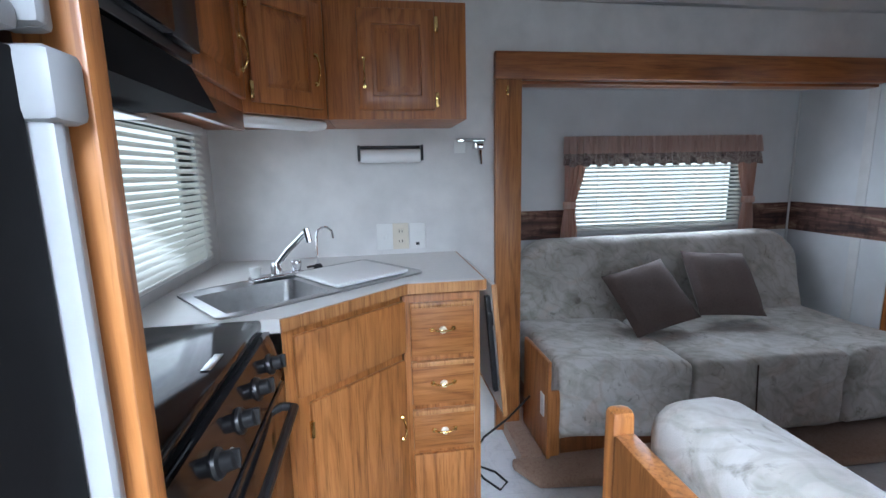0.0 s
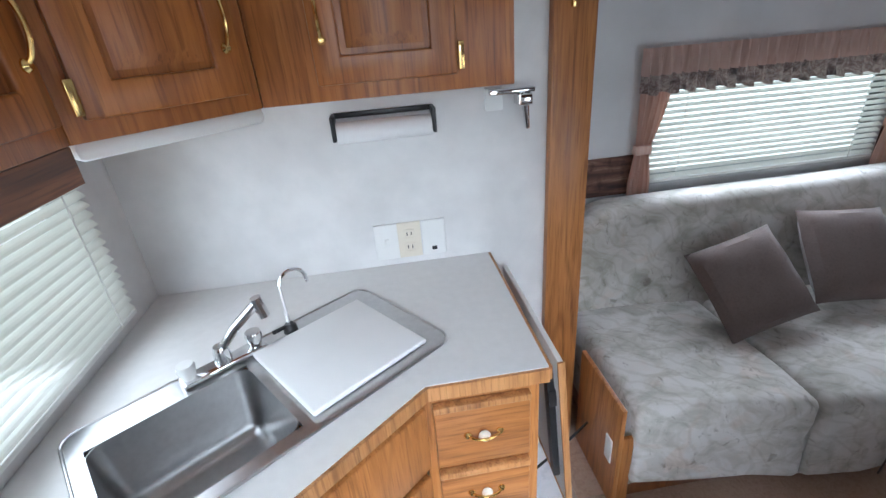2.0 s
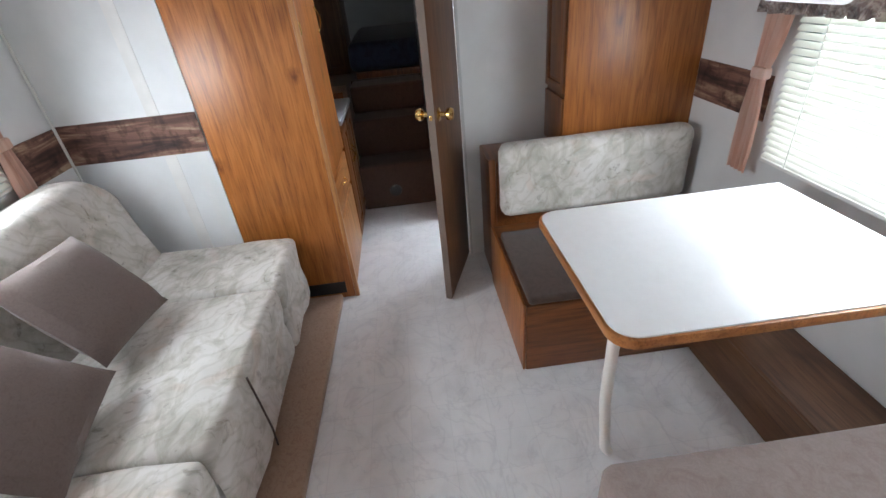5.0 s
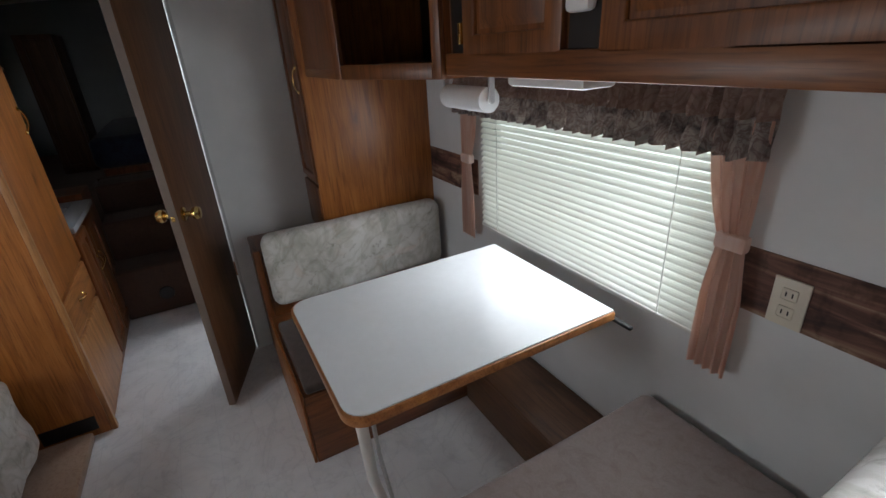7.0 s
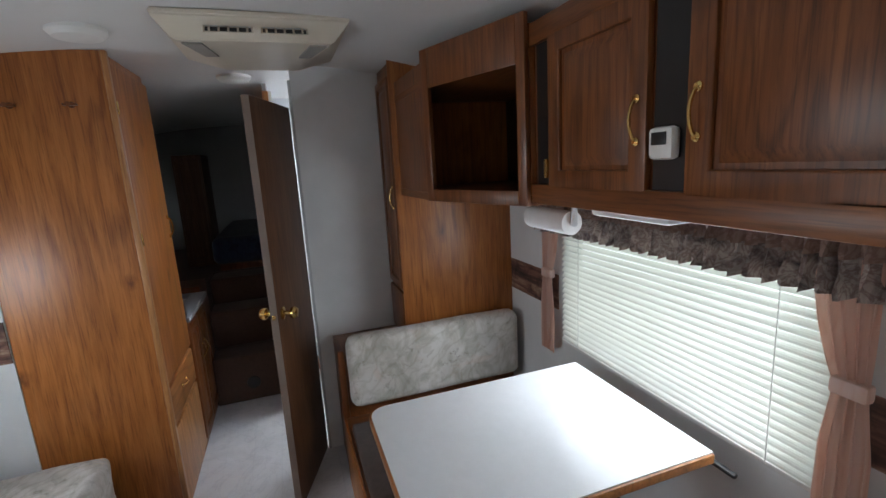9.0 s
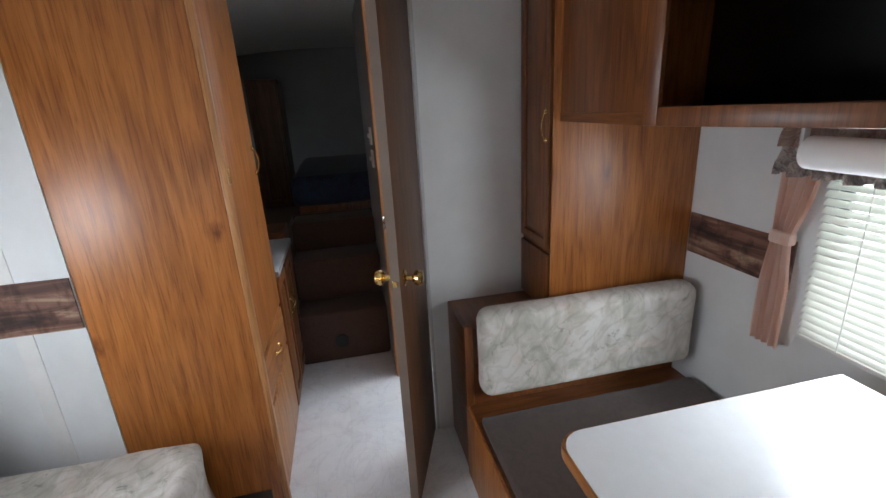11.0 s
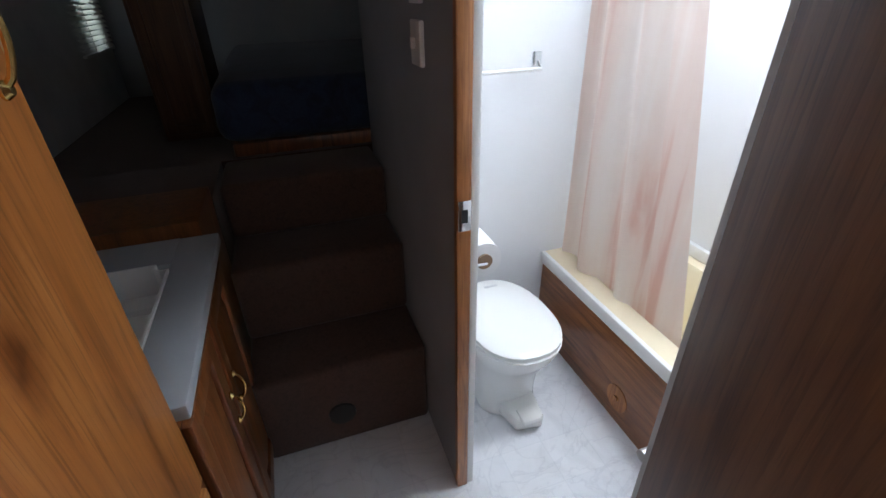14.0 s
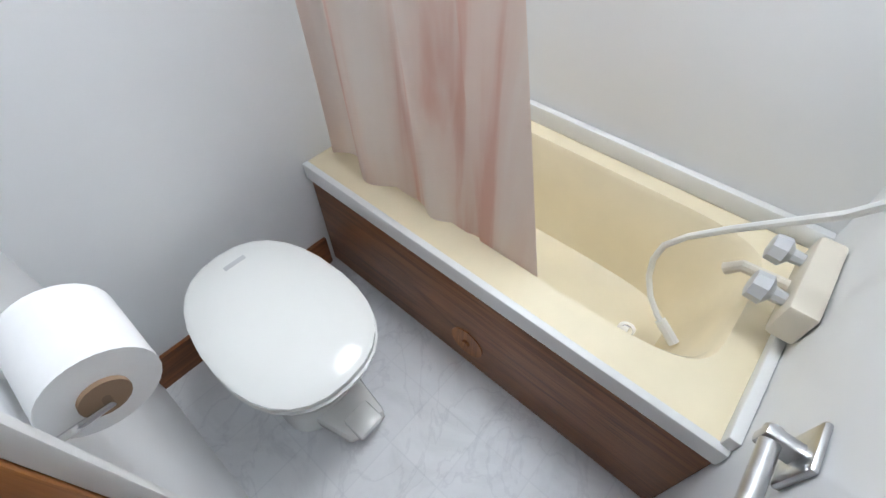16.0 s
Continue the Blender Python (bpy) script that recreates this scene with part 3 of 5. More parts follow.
def blind(axis, wall, u0, u1, z0, z1, out, label, tilt=35, pitch=0.0235, cords=(0.12, 0.88)):
    def bb(ua, ub, da, db, za, zb):
        a, b2 = wall - out * da, wall - out * db
        return (a, b2, ua, ub, za, zb) if axis == "x" else (ua, ub, a, b2, za, zb)
    c = (u0 + u1) / 2
    t = thing("window_blind", (wall, c, z0) if axis == "x" else (c, wall, z0), label, "blind")
    bpart("headrail", t, WHITE, bb(u0, u1, 0.014, 0.044, z1 - 0.028, z1))
    bpart("bottom_rail", t, WHITE, bb(u0, u1, 0.018, 0.036, z0, z0 + 0.013), bev=0.003)
    for k in cords:
        u = u0 + (u1 - u0) * k
        bm = bmesh.new()
        p = [(wall - out * 0.041, u, z0 + 0.01), (wall - out * 0.041, u, z1 - 0.02)] if axis == "x" else [(u, wall - out * 0.041, z0 + 0.01), (u, wall - out * 0.041, z1 - 0.02)]
        tube(bm, p, 0.0016, 6)
        part("cord", bm, WHITE, t)
    bm = bmesh.new()
    n = 5
    hw = 0.0115
    rows = []
    for i in range(n):
        s = (i / (n - 1) - 0.5) * 2 * hw
        h = 0.0022 * (1 - (s / hw) ** 2)
        rows.append([bm.verts.new((s, -(u1 - u0) / 2, h)), bm.verts.new((s, (u1 - u0) / 2, h))])
    for a, b2 in zip(rows, rows[1:]):
        bm.faces.new((a[0], b2[0], b2[1], a[1]))
    me = bpy.data.meshes.new("slat")
    bm.to_mesh(me)
    bm.free()
    me.materials.append(SLAT)
    inv = Matrix.Translation(-t.location)
    z = z0 + 0.024
    turn = pose(0, 0, 0, 0, 0, 0) if axis == "x" else pose(0, 0, 0, 0, 0, 90)
    side = -out if axis == "x" else out
    while z < z1 - 0.035:
        s = new("slat", me)
        s.parent, s.matrix_parent_inverse = t, inv
        at = (wall - out * 0.027, c, z) if axis == "x" else (c, wall - out * 0.027, z)
        s.matrix_basis = Matrix.Translation(at) @ turn @ pose(0, 0, 0, 0, tilt * -out * (-1 if axis == "x" else 1) + random.uniform(-1.5, 1.5), 0)
        z += pitch
    return t


window("window_1", "x", 0, 1.40, 2.06, 0.98, 1.44, -1)
window("window_2", "y", 2.69, 1.80, 2.82, 0.94, 1.40, 1)
window("window_3", "y", -0.09, 1.66, 2.65, 0.79, 1.32, -1)
window("window_4", "y", W, 6.10, 6.32, 1.10, 1.50, 1)
blind("x", 0.0, 1.385, 2.075, 0.97, 1.46, -1, "white slatted mini blind over the kitchen window", -44)
blind("y", 2.69, 1.785, 2.835, 0.93, 1.40, 1, "white slatted mini blind behind the sofa", 34)
blind("y", -0.09, 1.645, 2.665, 0.765, 1.33, -1, "white slatted mini blind above the dinette table", 46)
blind("y", W, 5.94, 6.43, 1.08, 1.56, 1, "white mini blind in the dark bedroom", 44, cords=(0.3,))


def gathered(bm, u0, u1, base, out, z_top, z_bot, amp=0.012, freq=26, seed=0, wave=0.0):
    """A gathered strip of cloth along x, hung at y = base and bulging by out, with thickness."""
    n = int((u1 - u0) * 110)
    rows = []
    m = 5
    for i in range(n + 1):
        u = u0 + (u1 - u0) * i / n
        col = []
        for j in range(m + 1):
            s = j / m
            a = amp * (0.5 + 0.7 * s)
            d = a * math.sin(freq * u * 6.28 + 1.5 * noise.noise(Vector((u * 9, seed, s)))) + 0.5 * a * noise.noise(Vector((u * 30, s * 2, seed)))
            zb = z_bot + wave * math.sin(u * freq * 3.1 + seed)
            col.append(bm.verts.new((u, base + out * (0.012 + 0.01 * s) + d, z_top + (zb - z_top) * s)))
        rows.append(col)
    for a, b2 in zip(rows, rows[1:]):
        for j in range(m):
            bm.faces.new((a[j], b2[j], b2[j + 1], a[j + 1]))
    bmesh.ops.solidify(bm, geom=bm.faces[:], thickness=0.002)


def drape(bm, u0, u1, base, out, z_top, z_tie, z_bot, tie_u, tie_w, amp=0.008, flare=1.0):
    """A tied-back side curtain."""
    n, m = 30, 24
    rows = []
    for j in range(m + 1):
        z = z_top + (z_bot - z_top) * j / m
        if z > z_tie:
            k = ((z_top - z) / (z_top - z_tie)) ** 1.6
            a, b2 = u0 + (tie_u - tie_w - u0) * k, u1 + (tie_u + tie_w - u1) * k
        else:
            k = min(1, (z_tie - z) / 0.14)
            a, b2 = tie_u - tie_w - 0.02 * k * flare, tie_u + tie_w + 0.02 * k * flare
        row = []
        for i in range(n + 1):
            s = i / n
            row.append(bm.verts.new((a + (b2 - a) * s, base + out * 0.02 + amp * math.sin(s * 28 + 1.2 * noise.noise(Vector((s * 3, z * 4, base)))), z)))
        rows.append(row)
    for a, b2 in zip(rows, rows[1:]):
        for i in range(n):
            bm.faces.new((a[i], a[i + 1], b2[i + 1], b2[i]))
    bmesh.ops.solidify(bm, geom=bm.faces[:], thickness=0.002)


def curtains(name, u0, u1, y, out, zt, zm, zb, dz_tie, dz_bot, label, wl=0.09, seed=1, cloth=None, ruffle=0.012):
    t = thing(name, ((u0 + u1) / 2, y, zb), label, "curtain")
    bm = bmesh.new()
    gathered(bm, u0, u1, y + out * 0.045, out, zt, zm, ruffle, seed=seed)
    v = part("valance", bm, cloth or VALP, t, "gathered dusty pink valance")
    bm = bmesh.new()
    gathered(bm, u0, u1, y + out * 0.049, out, zm + 0.004, zb, ruffle, seed=seed, wave=0.006)
    part("valance_border", bm, VALB, t, "dark patterned lower border")
    for s, (a, b2, tu) in enumerate(((u0 + 0.01, u0 + wl + 0.05, u0 + 0.045), (u1 - wl - 0.05, u1 - 0.01, u1 - 0.045))):
        bm = bmesh.new()
        drape(bm, a, b2, y + out * 0.028, out, zm, dz_tie, dz_bot, tu, 0.03)
        part("drape", bm, PINK, t, "pink tied-back side drape")
        bpart("tie_band", t, PINK, (tu - 0.036, tu + 0.036, y + out * 0.03, y + out * 0.062, dz_tie - 0.02, dz_tie + 0.02), bev=0.008)


curtains("slide_curtain", 1.70, 2.92, 2.69, -1, 1.455, 1.36, 1.295, 1.08, 0.86, "pink valance and side drapes over the sofa window", seed=2)
curtains("dinette_curtain", 1.56, 2.80, -0.09, 1, 1.425, 1.335, 1.255, 1.06, 0.70, "pink gathered valance and drapes over the dinette window", seed=5, ruffle=0.022, cloth=VALD)


# ---- kitchen ----
CTR = [(0.002, 1.392), (0.405, 1.392), (0.75, 1.688), (1.015, 1.688), (1.015, 2.248), (0.002, 2.248)]
SINK_M = pose(0.830, 1.832, 0.92, 0, 0, 0) @ Matrix(((-0.8, -0.6, 0, 0), (-0.6, 0.8, 0, 0), (0, 0, 1, 0), (0, 0, 0, 1)))
SL, SD = 0.715, 0.365  # sink length along the front, depth


def counter():
    # the sink cut-out is left open by tiling the top round it
    bm = bmesh.new()
    prism(bm, CTR, 0.882, 0.92)
    me_cut = [SINK_M @ Vector((u, v, 0)) for u, v in ((0.015, 0.015), (SL - 0.015, 0.015), (SL - 0.015, SD - 0.015), (0.015, SD - 0.015))]
    for i in range(4):
        a, b2 = me_cut[i], me_cut[(i + 1) % 4]
        d = (b2 - a).normalized()
        bmesh.ops.bisect_plane(bm, geom=bm.verts[:] + bm.edges[:] + bm.faces[:], plane_co=a, plane_no=(d.y, -d.x, 0))
    c = sum(me_cut, Vector()) / 4
    inside = []
    for f in bm.faces:
        p = SINK_M.inverted() @ f.calc_center_median()
        if 0.014 < p.x < SL - 0.014 and 0.014 < p.y < SD - 0.014 and abs(f.normal.z) > 0.5:
            inside.append(f)
    bmesh.ops.delete(bm, geom=inside, context="FACES")
    t = thing("worktop", (0.5, 1.9, 0.88), "pale laminate corner worktop with oak edging", "worktop")
    part("top", bm, LAM, t, smooth=False)
    edge = [(0.405, 1.392), (0.75, 1.688), (1.015, 1.688), (1.015, 2.248)]
    bm = bmesh.new()
    for (xa, ya), (xb, yb) in zip(edge, edge[1:]):
        d = Vector((xb - xa, yb - ya)).normalized()
        nx, ny = d.y * 0.008, -d.x * 0.008
        prism(bm, [(xa, ya), (xa + nx, ya + ny), (xb + nx, yb + ny), (xb, yb)], 0.884, 0.918)
    part("edging", bm, OAKP, t, "thin oak edge strip")


def sink():
    t = thing("kitchen_sink", SINK_M @ Vector((SL / 2, SD / 2, 0)), "stainless steel drop-in double sink", "sink")
    bm = bmesh.new()
    # rim
    b1, b2 = (0.375, SL - 0.03), (0.06, 0.345)
    r = 0.035
    turns = ((SL - r, SD - r, 0), (r, SD - r, 90), (r, r, 180), (SL - r, r, 270))
    ring = [(cx + r * math.cos(radians(a0 + 15 * k)), cy + r * math.sin(radians(a0 + 15 * k))) for cx, cy, a0 in turns for k in range(7)]
    for a in ((0.03, SL - 0.03, 0, 0.03), (0.03, SL - 0.03, SD - 0.075, SD), (0, 0.03, 0.03, SD - 0.075), (SL - 0.03, SL, 0.03, SD - 0.075), (0.345, 0.375, 0.03, SD - 0.075), (0.03, 0.06, 0.03, SD - 0.075)):
        box(bm, *a, 0.0005, 0.005)
    for cx, cy, sy in ((0.03, 0.03, -1), (SL - 0.03, 0.03, -1), (0.03, SD - 0.075, 1), (SL - 0.03, SD - 0.075, 1)):
        sx, reach = (-1 if cx < 0.1 else 1), (0.03 if sy < 0 else 0.075)
        arc = [(cx + sx * 0.03 * math.cos(radians(15 * k)), cy + sy * reach * math.sin(radians(15 * k))) for k in range(7)]
        prism(bm, [(cx, cy)] + arc, 0.0005, 0.005)
    tube(bm, [(x, y, 0.004) for x, y in ring + ring[:1]], 0.0035, 8)
    part("rim", bm, STEEL, t, m=SINK_M)
    for nm, (u0, u1) in (("basin", b1), ("basin", b2)):
        bm = bmesh.new()
        vs = box(bm, u0, u1, 0.03, SD - 0.075, -0.16, 0.004)
        bmesh.ops.delete(bm, geom=[f for f in bm.faces if f.normal.z > 0.5 or all(v.co.z > 0 for v in f.verts)], context="FACES")
        for v in bm.verts:
            if v.co.z < -0.1:
                v.co.x += 0.015 if v.co.x < (u0 + u1) / 2 else -0.015
                v.co.y += 0.015 if v.co.y < SD / 2 - 0.03 else -0.015
        bmesh.ops.bevel(bm, geom=[e for e in bm.edges if not e.is_boundary], offset=0.03, segments=4, affect="EDGES", profile=0.5)
        bmesh.ops.solidify(bm, geom=bm.faces[:], thickness=-0.002)
        b = part("basin", bm, STEEL, t, m=SINK_M)
        bm = bmesh.new()
        lathe(bm, [(0.032, 0), (0.032, 0.004), (0.02, 0.005), (0.018, 0.002)], ((u0 + u1) / 2 + 0.02, SD / 2 - 0.03, -0.158))
        part("drain", bm, CHROME, b, m=SINK_M)


def cutting_board():
    bm = bmesh.new()
    box(bm, 0.055, 0.352, 0.026, SD - 0.062, 0.0065, 0.020, bev=0.006, seg=3)
    tagged(part("cutting_board", bm, BOARD, m=SINK_M), "white plastic cutting board covering one sink basin", "cutting board")


def faucet():
    at = SINK_M @ Vector((0.40, SD - 0.04, 0.006))
    t = thing("kitchen_faucet", at, "chrome kitchen faucet with angled spout on the sink rim", "faucet")
    bm = bmesh.new()
    box(bm, 0.31, 0.50, SD - 0.062, SD - 0.018, 0.006, 0.022, bev=0.006)
    lathe(bm, [(0.02, 0.02), (0.018, 0.05), (0.014, 0.062)], (0.405, SD - 0.04, 0))
    part("base", bm, CHROME, t, m=SINK_M)
    bm = bmesh.new()
    tube(bm, [(0.405, SD - 0.04, 0.05), (0.37, SD - 0.07, 0.105), (0.325, SD - 0.115, 0.165)], 0.010, 10)
    tube(bm, [(0.325, SD - 0.115, 0.178), (0.318, SD - 0.12, 0.13)], 0.012, 10)
    part("spout", bm, CHROME, t, m=SINK_M)
    for u in (0.33, 0.48):
        bm = bmesh.new()
        lathe(bm, [(0.014, 0.02), (0.016, 0.03), (0.02, 0.05), (0.017, 0.058)], (u, SD - 0.04, 0), n=12)
        part("knob", bm, WHITE if u > 0.4 else CHROME, t, "clear ribbed tap knob", m=SINK_M)
    f = thing("filter_tap", SINK_M @ Vector((0.24, SD - 0.035, 0)), "slim chrome gooseneck filter tap", "faucet")
    bm = bmesh.new()
    pts = [(0.24, SD - 0.035, 0.006), (0.24, SD - 0.035, 0.13)]
    pts += [(0.24 - 0.035 + 0.035 * math.cos(a), SD - 0.035 - 0.0 * a, 0.13 + 0.035 * math.sin(a)) for a in [i * math.pi / 8 for i in range(1, 8)]]
    tube(bm, pts + [(0.17, SD - 0.037, 0.118)], 0.0045, 8)
    part("spout", bm, CHROME, f, m=SINK_M)
    bm = bmesh.new()
    lathe(bm, [(0.018, 0.006), (0.016, 0.022), (0.009, 0.03)], (0.24, SD - 0.035, 0))
    box(bm, 0.24, 0.285, SD - 0.039, SD - 0.031, 0.02, 0.028, bev=0.002)
    part("valve", bm, BLACK, f, m=SINK_M)


def base_cabinets():
    d = Vector((0.345, 0.296, 0))
    L = d.length
    ang = math.degrees(math.atan2(d.y, d.x))
    t = thing("sink_cabinet", (0.4, 1.8, 0), "diagonal oak sink cabinet with one door", "cabinet")
    bm = bmesh.new()
    prism(bm, [(0.03, 1.42), (0.41, 1.42), (0.73, 1.715), (0.73, 2.24), (0.03, 2.24)], 0.0, 0.70)
    prism(bm, [(0.40, 1.42), (0.41, 1.42), (0.73, 1.715), (0.725, 1.725)], 0.70, 0.882)
    part("body", bm, OAK, t)
    m = facing(0.408, 1.418, 0, ang)
    panel_door(t, m, 0.02, L - 0.025, 0.68, 0.86, OAK, raised=False, name="false_front", label="plain oak panel below the sink")
    dd = panel_door(t, m, 0.055, L - 0.03, 0.05, 0.655, OAK, raised=False, name="door", label="flat oak door with arched grain")
    handle(dd, m, L - 0.06, 0.42, 0.08)
    for z in (0.12, 0.58):
        hinge(dd, m, 0.05, z)
    t = thing("drawer_cabinet", (0.87, 1.95, 0), "narrow oak drawer stack at the end of the worktop", "cabinet")
    bpart("body", t, OAK, (0.735, 1.005, 1.715, 2.24, 0, 0.882), bev=0.002)
    m = facing(0.735, 1.715, 0, 0)
    for z0, z1 in ((0.655, 0.845), (0.475, 0.635), (0.30, 0.455)):
        dr = panel_door(t, m, 0.025, 0.245, z0, z1, OAK_X, raised=False, name="drawer")
        bpart("drawer_lip", dr, OAKP, (0.025, 0.245, -0.024, -0.002, z1 - 0.016, z1 + 0.002), bev=0.004, m=m)
        handle(dr, m, 0.135, (z0 + z1) / 2, 0.075, False)
        bm = bmesh.new()
        lathe(bm, [(0.008, 0.018), (0.014, 0.026), (0.010, 0.036)], (0.135, 0, (z0 + z1) / 2), (0, -1, 0), 12)
        part("knob_centre", bm, CREAM, dr, m=m)
    panel_door(t, m, 0.025, 0.245, 0.04, 0.285, OAK, raised=False, name="lower_panel")


def drop_leaf():
    m = pose(1.03, 1.97, 0.885, 0, -5, 0)
    t = thing("drop_leaf", (1.03, 1.97, 0.88), "folded-down worktop extension with metal brackets", "worktop flap")
    bpart("leaf", t, LAM, (0.022, 0.036, -0.235, 0.235, -0.5, 0.0), bev=0.003, m=m)
    bpart("edging", t, OAKP, (0.020, 0.038, -0.243, -0.236, -0.5, 0.0), (0.020, 0.038, -0.243, 0.243, -0.509, -0.501), bev=0.002, m=m)
    for y in (-0.21, 0.1):
        bpart("bracket", t, BLACK, (0.002, 0.02, y, y + 0.03, -0.42, -0.05), (0.004, 0.03, y - 0.004, y + 0.034, -0.16, -0.11), bev=0.003, m=m)
        bm = bmesh.new()
        lathe(bm, [(0.008, 0), (0.008, 0.006), (0.004, 0.008)], (0.018, y + 0.015, -0.35), (-1, 0, 0), 10)
        part("bolt", bm, STEEL, t, m=m)


def stove():
    t = thing("range_cooker", (0.2, 1.1, 0), "black gas range with covered top and front knobs", "stove")
    y0, y1 = 0.735, 1.385
    bpart("body", t, BLACK, (0.02, 0.40, y0, y1, 0.02, 0.89), bev=0.004)
    bpart("cover", t, GLOSS, (0.02, 0.40, y0, y1 - 0.004, 0.897, 0.925), bev=0.008, label="glossy black stove cover")
    bpart("cover_hinge", t, BLACK, (0.01, 0.035, y0 + 0.02, y1 - 0.02, 0.892, 0.935), bev=0.004)
    bm = bmesh.new()
    for ya, yb in ((y0, y1),):
        prism(bm, [(0.40, ya), (0.44, ya), (0.44, yb), (0.40, yb)], 0.775, 0.89)
        for v in bm.verts:
            if v.co.x > 0.43 and v.co.z > 0.85:
                v.co.x -= 0.025
    p = part("control_panel", bm, GLOSS, t)
    for i in range(5):
        y = y0 + 0.07 + i * (y1 - y0 - 0.14) / 4
        bm = bmesh.new()
        lathe(bm, [(0.026, 0), (0.024, 0.006), (0.017, 0.010), (0.016, 0.028), (0.013, 0.03)], (0.427, y, 0.832), (0.95, 0, 0.2), 18)
        box(bm, 0.452, 0.464, y - 0.004, y + 0.004, 0.822, 0.855, bev=0.002)
        part("knob", bm, BLACK, p, "black burner knob with silver ring")
        bpart("knob_mark", p, WHITE, (0.436, 0.442, y + 0.032, y + 0.038, 0.81, 0.835), bev=0.001)
    d = bpart("oven_door", t, GLOSS, (0.40, 0.445, y0 + 0.01, y1 - 0.01, 0.22, 0.765), bev=0.008)
    bm = bmesh.new()
    tube(bm, [(0.445, y0 + 0.06, 0.715), (0.475, y0 + 0.07, 0.715), (0.475, y1 - 0.07, 0.715), (0.445, y1 - 0.06, 0.715)], 0.011, 10)
    part("door_handle", bm, BLACK, d)
    bpart("lower_panel", t, BLACK, (0.40, 0.435, y0 + 0.01, y1 - 0.01, 0.03, 0.205), bev=0.005)
    bpart("badge", t, STEEL, (0.36, 0.378, 1.08, 1.16, 0.9255, 0.928), bev=0.001)
    t.location.x -= 0.035


def range_hood():
    t = thing("range_hood", (0.2, 1.1, 1.37), "black range hood under the cupboards", "range hood")
    bm = bmesh.new()
    prism(bm, [(0.005, 0.68), (0.36, 0.68), (0.36, 1.10), (0.005, 1.10)], 1.39, 1.465)
    for v in bm.verts:
        if v.co.x > 0.3 and v.co.z < 1.4:
            v.co.x += 0.035
    part("body", bm, MATT, t)
    bpart("filter", t, STEEL, (0.05, 0.30, 0.74, 1.06, 1.374, 1.38))


def microwave():
    t = thing("microwave", (0.2, 1.0, 1.5), "black microwave oven built in above the hood", "microwave")
    bpart("body", t, BLACK, (0.01, 0.355, 0.68, 1.13, 1.475, 1.80), bev=0.004)
    bpart("door", t, GLOSS, (0.356, 0.38, 0.69, 1.00, 1.49, 1.785), bev=0.005)
    bpart("control_panel", t, BLACK, (0.356, 0.372, 1.01, 1.12, 1.49, 1.785), bev=0.003)


def upper_cabinets():
    zb, zt = 1.467, 1.86
    t = thing("hanging_cupboard", (0.17, 1.4, zb), "oak wall cupboard beside the microwave", "cabinet", "kitchen wall cupboards")
    bpart("body", t, CHERRY, (0.003, 0.29, 1.135, 1.688, zb, zt), bev=0.002)
    m = facing(0.29, 1.145, 0, 90)
    d = panel_door(t, m, 0.10, 0.52, zb + 0.03, zt - 0.03, CHERRY)
    handle(d, m, 0.495, 1.62)
    hinge(d, m, 0.095, 1.53)
    hinge(d, m, 0.095, 1.78)
    t = thing("corner_cupboard", (0.25, 2.0, zb), "diagonal oak corner wall cupboard", "cabinet", "kitchen wall cupboards")
    bm = bmesh.new()
    prism(bm, [(0.003, 1.69), (0.29, 1.69), (0.513, 1.90), (0.513, 2.248), (0.003, 2.248)], zb, zt)
    part("body", bm, CHERRY, t)
    dx, dy = 0.223, 0.21
    m = facing(0.29, 1.69, 0, math.degrees(math.atan2(dy, dx)))
    L = math.hypot(dx, dy)
    d = panel_door(t, m, 0.025, L - 0.025, zb + 0.03, zt - 0.03, CHERRY)
    handle(d, m, L - 0.05, 1.62)
    hinge(d, m, 0.02, 1.53)
    hinge(d, m, 0.02, 1.78)
    t = thing("hanging_cupboard", (0.8, 2.08, zb), "oak wall cupboard with a raised panel door", "cabinet", "kitchen wall cupboards")
    bpart("body", t, CHERRY, (0.515, 1.005, 1.90, 2.248, zb, zt), bev=0.002)
    m = facing(0.515, 1.90, 0, 0)
    d = panel_door(t, m, 0.11, 0.375, zb + 0.03, zt - 0.03, CHERRY)
    handle(d, m, 0.13, 1.62)
    hinge(d, m, 0.381, 1.53)
    hinge(d, m, 0.381, 1.78)
    solid("trim_cupboard", DARK_Y, "dark brown strip under the wall cupboards", "trim", (0.27, 0.288, 1.135, 1.688, 1.412, 1.466))
    t = thing("under_cabinet_light", (0.35, 1.95, 1.44), "white plastic light under the corner cupboard", "light")
    bpart("diffuser", t, WHITE, (-0.15, 0.17, 0.02, 0.12, 1.435, 1.4665), bev=0.012, m=m_corner)


m_corner = facing(0.40, 1.80, 0, math.degrees(math.atan2(0.21, 0.223)))


